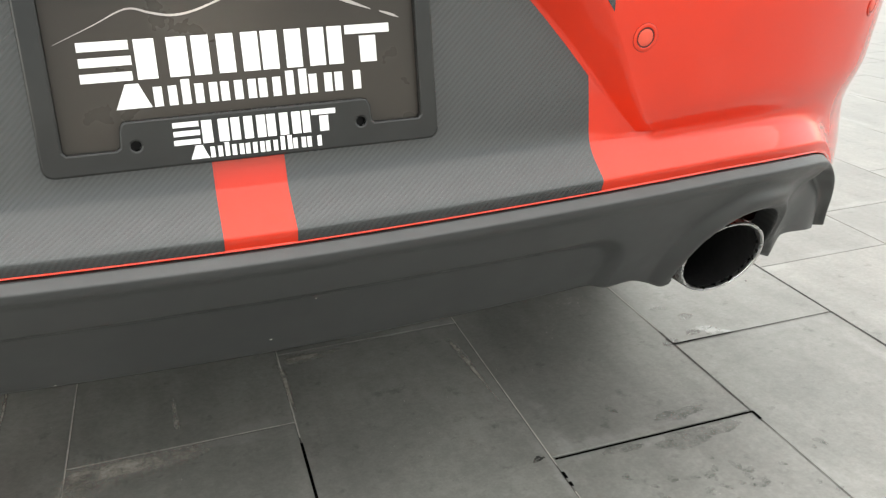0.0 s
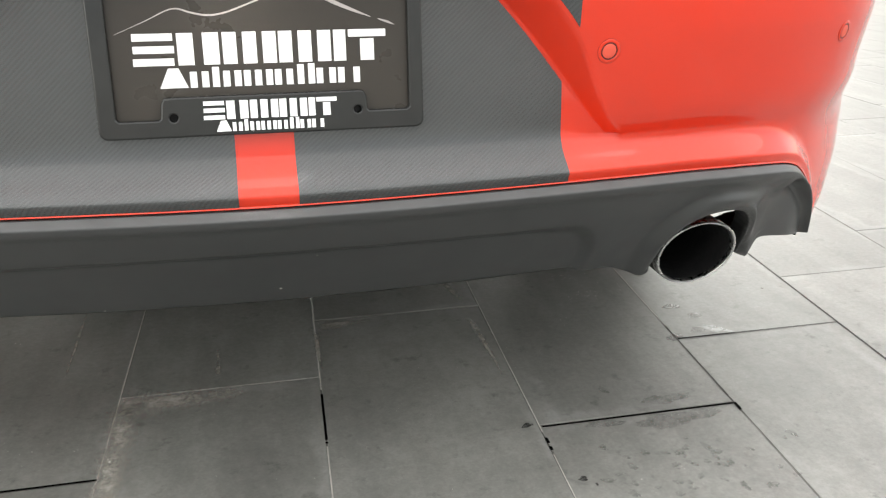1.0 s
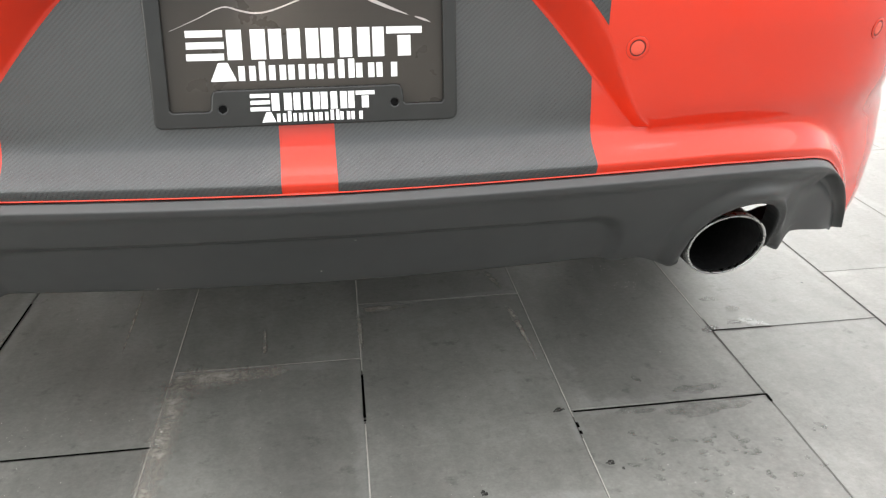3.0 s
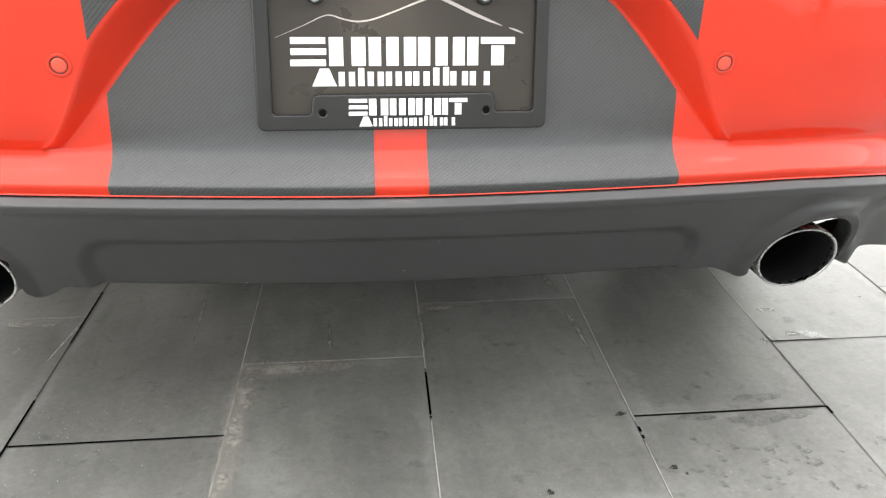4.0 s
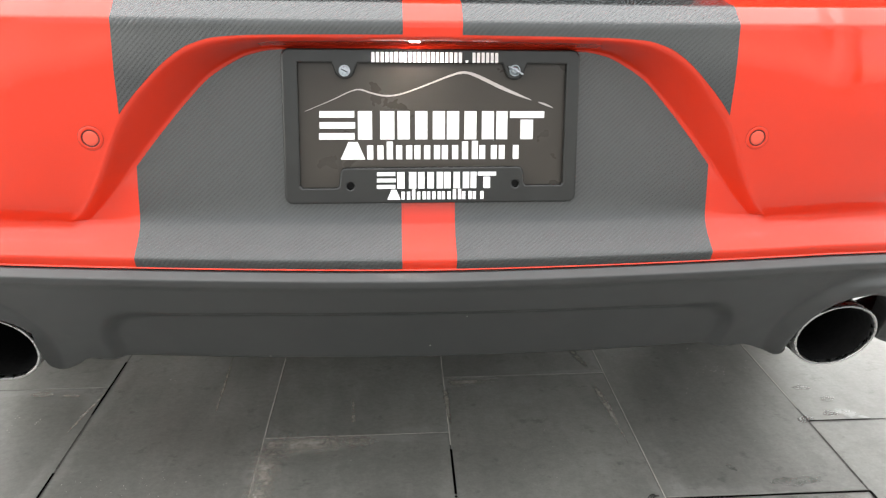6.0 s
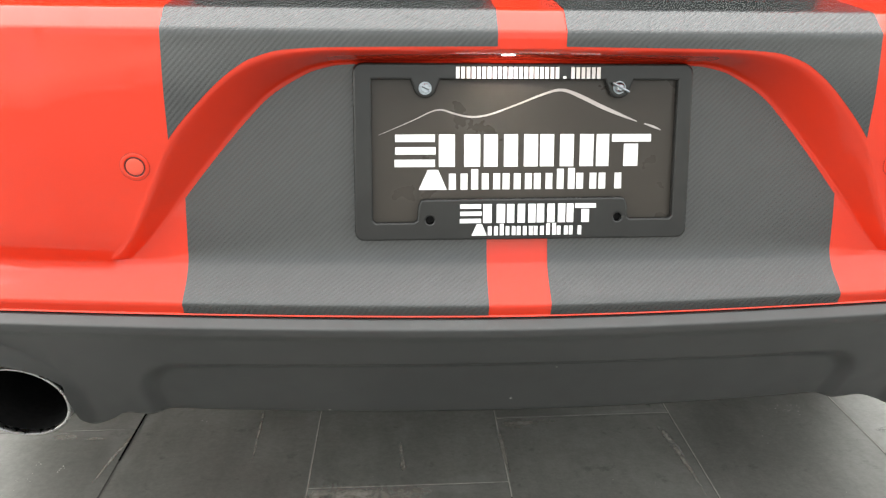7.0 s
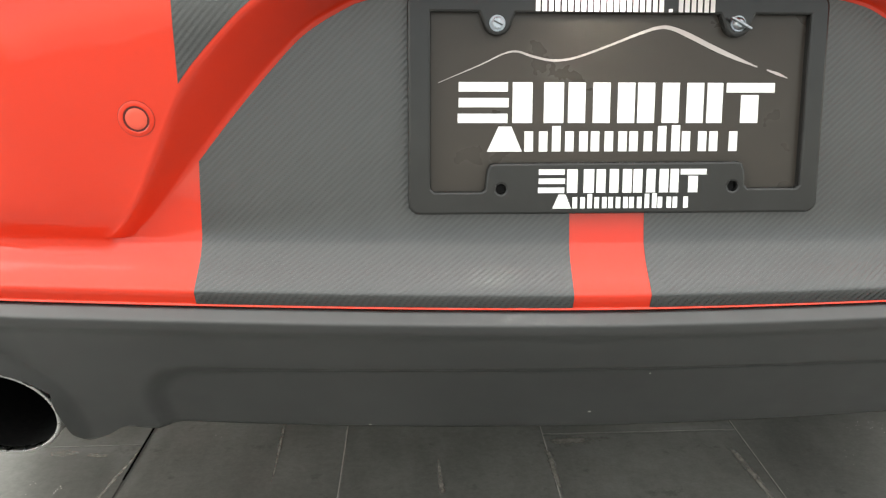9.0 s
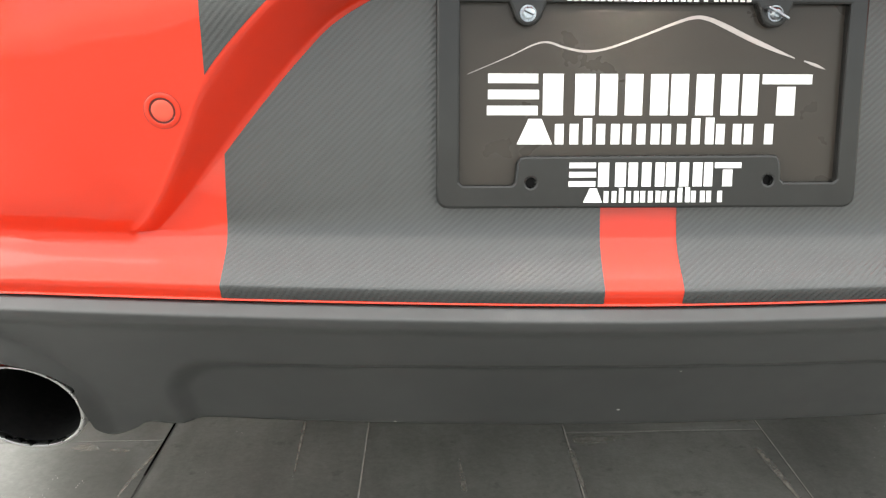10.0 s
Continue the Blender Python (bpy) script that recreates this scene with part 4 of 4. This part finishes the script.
def tile_centres():
    for k in range(-27, 28):
        u = 0.0550 + TILE_W * (k + 0.5)
        for j in range(-14, 18):
            yield u, (0.184 + TILE_L / 3 * (k + 2)) % TILE_L + TILE_L * (j + 0.5)


def tiled_floor():
    bm = bmesh.new()
    box(bm, ROOM["x0"] - 0.1, ROOM["y0"] - 0.1, -0.05, ROOM["x1"] + 0.1, ROOM["y1"] + 0.1, -0.0011)
    floor = tagged(part("floor", bm, GROUT, smooth=False), "grey slate-look porcelain floor tiles with thin grey joints", "floor", kind="structure")
    me = tile_mesh()
    rnd = random.Random(4)
    far = bmesh.new()
    for u, v in tile_centres():
        p = laid(u, v)
        if not (ROOM["x0"] + 0.1 < p.x < ROOM["x1"] - 0.1 and ROOM["y0"] + 0.1 < p.y < ROOM["y1"] - 0.1):
            continue
        ax = (laid(u + 0.1, v) - laid(u - 0.1, v)) / 0.2
        ay = (laid(u, v + 0.1) - laid(u, v - 0.1)) / 0.2
        m = Matrix(((ax.x, ay.x, 0, p.x), (ax.y, ay.y, 0, p.y), (rnd.uniform(-0.0006, 0.0006), rnd.uniform(-0.0006, 0.0006), 1, rnd.uniform(-0.0003, 0.0003)), (0, 0, 0, 1)))
        if -1.6 < p.x < 2.9 and -0.7 < p.y < 4.2:
            own = me.copy()
            for vert in own.vertices:
                q = laid(u + vert.co.x, v + vert.co.y) - p
                vert.co.x, vert.co.y = q.x, q.y
            ob = new("tile", own)
            ob.parent = floor
            ob.matrix_parent_inverse = Matrix(((1, 0, 0, p.x), (0, 1, 0, p.y), tuple(m[2]), (0, 0, 0, 1)))
        else:
            w, l = TILE_W / 2 - 0.002, TILE_L / 2 - 0.002
            vs = [far.verts.new(laid(u + a, v + b)) for a, b in ((-w, -l), (w, -l), (w, l), (-w, l))]
            far.faces.new(vs)
    rest = part("far_tiles", far, TILE_FAR, floor, smooth=False)
    tagged(rest, "the same grey tiles further off", kind="stuff")
    return floor


def strip(bm, a, b, w, z):
    """A thin flat strip on the floor from a to b, of the tile pattern."""
    a, b = laid(*a), laid(*b)
    d = (b - a).normalized()
    n = Vector((-d.y, d.x, 0)) * w / 2
    up = Vector((0, 0, z))
    bm.faces.new([bm.verts.new(q + up) for q in (a - n, b - n, b + n, a + n)])


def open_joints(floor):
    """Joints without grout: dark strips laid on the tiles; wide gaps have their shade painted black."""
    c = [0.0550 + TILE_W * k for k in range(-4, 6)]
    k0 = 4
    runs = [((c[k0 + 1] + 0.003, 0.184 - 0.006), (c[k0 + 2] - 0.002, 0.184 - 0.006), 0.0042),
            ((c[k0 - 2], 0.184), (c[k0 - 1], 0.184), 0.0040),
            ((c[k0], 0.341), (c[k0], 0.212), 0.0040), ((c[k0], 0.207), (c[k0], 0.203), 0.0040),
            ((c[k0 + 1] + 0.001, 0.150), (c[k0 + 1] + 0.001, 0.136), 0.0042), ((c[k0 + 1] + 0.001, 0.128), (c[k0 + 1] + 0.001, 0.119), 0.0042),
            ((c[k0 + 2], 0.180), (c[k0 + 2], 0.158), 0.0045),
            ((c[k0 - 2], 0.72), (c[k0 - 2], 0.50), 0.0040), ((c[k0 - 2], 0.50), (c[k0 - 2], 0.32), 0.0025), ((c[k0 - 2], 0.31), (c[k0 - 2], 0.10), 0.0038),
            ((c[k0 + 2], 0.3955), (c[k0 + 3], 0.3945), 0.0018), ((c[k0 + 2], 0.3955), (c[k0 + 2] + 0.11, 0.395), 0.0036),
            ((c[k0 + 2], 0.20), (c[k0 + 2], 0.44), 0.0018), ((c[k0 + 3], -0.1), (c[k0 + 3], 1.6), 0.0020)]
    for a, b, w in runs:
        bm = bmesh.new()
        strip(bm, a, b, w, 0.0012)
        part("open_joint", bm, GAP if w > 0.003 else JOINT_DARK, floor, smooth=False)


def pale_joints(floor):
    """Joints whose grout has dried pale."""
    c = [0.0550 + TILE_W * k for k in range(-4, 6)]
    k0 = 4
    for a, b, w in (((c[k0 - 1], -0.5), (c[k0 - 1], 1.0), 0.0019), ((c[k0], 0.355), (c[k0], 1.0), 0.0019), ((c[k0], -0.5), (c[k0], 0.196), 0.0021), ((c[k0 + 1], 0.165), (c[k0 + 1], 1.0), 0.0017), ((c[k0 + 1], -0.4), (c[k0 + 1], 0.108), 0.0014),
                    ((c[k0 + 2], 0.445), (c[k0 + 2], 1.0), 0.0015), ((c[k0 - 1], 0.397), (c[k0], 0.397), 0.0019), ((c[k0], 0.611), (c[k0 + 1], 0.611), 0.0017)):
        bm = bmesh.new()
        strip(bm, a, b, w, 0.0010)
        part("grout_line", bm, GROUT_PALE, floor, smooth=False)


floor_ob = tiled_floor()
open_joints(floor_ob)
pale_joints(floor_ob)


# ---- dirt on the floor ----

def blot(x, y, size, stretch, turned, seed, thick=0.0006):
    """An irregular flat blot with a thin rim, on the floor."""
    rnd = random.Random(seed)
    n = 28
    ph = [rnd.uniform(0, 6.3) for _ in range(4)]
    bm = bmesh.new()
    rings = []
    for f, h in ((1.0, 0.0009), (0.9, 0.0009 + thick), (0.45, 0.0009 + thick)):
        ring = []
        for i in range(n):
            a = 2 * math.pi * i / n
            r = size * f * (1 + 0.16 * math.sin(2 * a + ph[0]) + 0.14 * math.sin(3 * a + ph[1]) + 0.10 * math.sin(5 * a + ph[2]) + 0.08 * math.sin(9 * a + ph[3]))
            u, v = r * math.cos(a) * stretch, r * math.sin(a)
            c, q = math.cos(turned), math.sin(turned)
            ring.append(bm.verts.new((u * c - v * q, u * q + v * c, h)))
        rings.append(ring)
    for a, b in zip(rings, rings[1:]):
        for i in range(n):
            k = (i + 1) % n
            bm.faces.new((a[i], a[k], b[k], b[i]))
    bm.faces.new(rings[-1])
    return bm


def floor_marks():
    spots = [(0.375, 0.043, 0.0068), (0.341, 0.183, 0.0076), (0.388, 0.028, 0.0030), (0.191, 0.007, 0.0060), (0.204, -0.022, 0.0050), (0.350, 0.184, 0.0022), (0.955, 0.553, 0.0030)]
    for i, (x, y, r) in enumerate(spots):
        ob = part("dirt_spot", blot(0, 0, 0.75 * r, 1.25, 0.4 * i, 20 + i, 0.0001), DIRT, None)
        ob.location = (x, y, 0)
        tagged(ob, "small dark dirt spot on a grey floor tile", "dirt spot", "dirt spots on the floor")
    marks = [(0.768, 0.413, 0.0185, 1.25), (0.787, 0.402, 0.009, 2.2)]
    for i, (x, y, r, st) in enumerate(marks):
        ob = part("water_mark", blot(0, 0, 0.72 * r, st, 2.5 - 0.3 * i, 50 + i, 0.00004), WET, None)
        ob.location = (x, y, -0.0005)
        tagged(ob, "half dried water mark on a grey floor tile", "water mark", "water marks on the floor")
    for i, (x, y, r, st) in enumerate(((0.763, 0.469, 0.0105, 1.35), (0.738, 0.516, 0.0105, 1.4), (0.686, 0.396, 0.013, 1.2), (0.739, 0.414, 0.0115, 1.0))):
        ob = part("damp_spot", blot(0, 0, r, st, 0.1, 70 + i, 0.00004), DAMP, None)
        ob.location = (x, y, -0.0005)
        tagged(ob, "damp dark drop mark on a grey floor tile", "damp spot", "damp spots on the floor")
    for i, (x, y, r, st) in enumerate(((0.575, 0.207, 0.014, 2.6), (0.565, 0.152, 0.019, 3.4), (0.455, 0.164, 0.012, 2.2))):
        ob = part("damp_stain", blot(0, 0, r, st, 0.02, 90 + i, 0.0001), STAIN, None)
        ob.location = (x, y, -0.0004)
        tagged(ob, "faint dark stain beside an open tile joint", "stain", "stains on the floor")
    rnd = random.Random(11)
    for i in range(54):
        x, y = rnd.gauss(0.53, 0.065), rnd.gauss(0.03, 0.065)
        ob = part("dirt_spot", blot(0, 0, rnd.uniform(0.0022, 0.0060), rnd.uniform(1.0, 1.9), rnd.uniform(0, 3), 200 + i, 0.0001), STAIN, None)
        ob.location = (x, y, -0.0003)
        tagged(ob, "faint grey spot on a grey floor tile", "dirt spot", "dirt spots on the floor")
    bm = bmesh.new()

    def grit(cx, cy, sx, sy, n, r0, r1):
        for _ in range(n):
            x, y, r = rnd.gauss(cx, sx), rnd.gauss(cy, sy), 0.8 * rnd.uniform(r0, r1)
            m = pose(x, y, 0.0009 + r * 0.4, rnd.uniform(0, 90), rnd.uniform(0, 90), rnd.uniform(0, 90)) @ Matrix.Diagonal((r, r * rnd.uniform(0.5, 1), r * 0.6, 1))
            bmesh.ops.create_icosphere(bm, subdivisions=1, radius=1.0, matrix=m)
    grit(0.598, 0.608, 0.022, 0.012, 20, 0.0007, 0.0017)
    grit(0.578, 0.684, 0.012, 0.012, 8, 0.0008, 0.0018)
    grit(0.640, 0.640, 0.030, 0.030, 8, 0.0006, 0.0012)
    grit(0.520, 0.501, 0.008, 0.012, 4, 0.0008, 0.0014)
    grit(-0.500, 0.240, 0.045, 0.030, 26, 0.0006, 0.0015)
    grit(-0.430, 0.275, 0.040, 0.022, 14, 0.0005, 0.0012)
    grit(-0.480, 0.130, 0.050, 0.030, 26, 0.0005, 0.0014)
    grit(-0.250, 0.190, 0.007, 0.050, 16, 0.0006, 0.0019)
    grit(-0.247, 0.224, 0.002, 0.002, 1, 0.0026, 0.0028)
    grit(-0.454, 0.637, 0.003, 0.003, 2, 0.0012, 0.0016)
    grit(-0.686, 0.512, 0.004, 0.012, 4, 0.0010, 0.0016)
    grit(-0.645, 0.482, 0.004, 0.010, 5, 0.0010, 0.0018)
    grit(-0.700, 0.460, 0.020, 0.020, 5, 0.0007, 0.0013)
    grit(-0.295, 0.263, 0.003, 0.003, 2, 0.0010, 0.0014)
    grit(0.160, 0.000, 0.030, 0.020, 10, 0.0006, 0.0014)
    grit(0.470, -0.020, 0.060, 0.050, 14, 0.0005, 0.0014)
    grit(0.100, 0.300, 0.350, 0.250, 60, 0.0004, 0.0009)
    ob = part("grit", bm, GRIT, None, smooth=False)
    tagged(ob, "pale grit and crumbs scattered on the grey tiles", "grit", kind="stuff")
    # pale residue dried along some tile rims: (x, y, half width) along each streak
    streaks = (((-0.256, 0.376, 0.026), (-0.215, 0.370, 0.030), (-0.17, 0.372, 0.024), (-0.12, 0.374, 0.019), (-0.085, 0.378, 0.014), (-0.062, 0.381, 0.006)),
               ((-0.236, 0.385, 0.022), (-0.238, 0.29, 0.018), (-0.242, 0.21, 0.017), (-0.245, 0.12, 0.015), (-0.250, 0.02, 0.012), (-0.256, -0.10, 0.006)),
               ((-0.353, 0.745, 0.002), (-0.350, 0.60, 0.0025), (-0.348, 0.48, 0.001)),
               ((0.070, 0.582, 0.015), (0.095, 0.583, 0.013), (0.13, 0.586, 0.009), (0.175, 0.591, 0.003)),
               ((0.064, 0.57, 0.005), (0.063, 0.50, 0.004), (0.062, 0.42, 0.002)),
               ((0.338, 0.73, 0.005), (0.345, 0.68, 0.007), (0.354, 0.63, 0.003)),
               ((0.346, 0.56, 0.004), (0.350, 0.49, 0.006), (0.350, 0.40, 0.003), (0.349, 0.33, 0.001)),
               ((-0.700, 0.594, 0.005), (-0.678, 0.594, 0.010), (-0.655, 0.590, 0.004)),
               ((-0.640, 0.585, 0.003), (-0.622, 0.583, 0.006), (-0.606, 0.580, 0.002)),
               ((-0.564, 0.61, 0.0015), (-0.567, 0.57, 0.0025), (-0.578, 0.50, 0.003), (-0.585, 0.44, 0.0015)),
               ((-0.107, 0.54, 0.002), (-0.106, 0.49, 0.003), (-0.105, 0.45, 0.004), (-0.105, 0.44, 0.002)))
    for i, line in enumerate(streaks):
        ob = part("residue_film", streak_mesh(line, 300 + i), LIME_FILM, None)
        feather(ob, 6)
        tagged(ob, "thin pale residue dried along a tile joint", "residue", "residue on the floor")


def streak_mesh(line, seed):
    """A flat ragged streak through (x, y, half width)."""
    rnd = random.Random(seed)
    bm = bmesh.new()
    n = 14 * (len(line) - 1)
    rows = []
    for i in range(n + 1):
        u = i / 14
        k = min(len(line) - 2, int(u))
        a, b = Vector(line[k]), Vector(line[k + 1])
        p = a + (b - a) * (u - k)
        d = (b - a).to_2d().normalized()
        across = Vector((-d.y, d.x, 0))
        w1, w2 = 1.5 * p.z * rnd.uniform(0.75, 1.15), 1.5 * p.z * rnd.uniform(0.75, 1.15)
        mid = Vector((p.x, p.y, 0.0011))
        rows.append([mid + across * w for w in (w1, 0.6 * w1, 0.25 * w1, -0.25 * w2, -0.6 * w2, -w2)])
    bm = sheet(rows)
    return bm


def feather(ob, across):
    """Marks how far each point of a streak lies from its rim."""
    n = len(ob.data.vertices)
    rows = n // across
    layer = ob.data.attributes.new("cover", "FLOAT", "POINT")
    for i in range(n):
        r, c = divmod(i, across)
        layer.data[i].value = min(1.0, (0.0, 0.55, 1.0, 1.0, 0.55, 0.0)[c]) * min(1.0, r / 5, (rows - 1 - r) / 5)


def film_material(name, colour, scale, lo, hi, most, rough=0.75, feathered=False):
    """A faint broken film that lets the stone show through."""
    m, nt, b = material(name)
    v = coords(nt)
    b.inputs["Base Color"].default_value = (*colour, 1)
    b.inputs["Roughness"].default_value = rough
    alpha = ramp(nt, noise_tex(nt, v, scale, 6, 0.75), [(lo, grey(0.0)), (hi, grey(most))])
    if feathered:
        rim = nt.nodes.new("ShaderNodeAttribute")
        rim.attribute_name = "cover"
        both = nt.nodes.new("ShaderNodeMath")
        both.operation = "MULTIPLY"
        nt.links.new(alpha, both.inputs[0])
        nt.links.new(rim.outputs["Fac"], both.inputs[1])
        alpha = both.outputs[0]
    nt.links.new(alpha, b.inputs["Alpha"])
    return m


LIME_FILM = film_material("pale_residue_film", (0.39, 0.365, 0.325), 38, 0.30, 0.62, 0.92, 0.75, True)
WET = film_material("dried_water_mark", (0.52, 0.53, 0.51), 60, 0.30, 0.50, 0.72, 0.10)
DIRT = film_material("dark_dirt", (0.022, 0.021, 0.019), 260, 0.30, 0.55, 0.9)
STAIN = film_material("faint_stain", (0.055, 0.051, 0.044), 60, 0.36, 0.70, 0.46)
DAMP = film_material("damp_mark", (0.07, 0.069, 0.064), 140, 0.28, 0.56, 0.55, 0.25)
floor_marks()
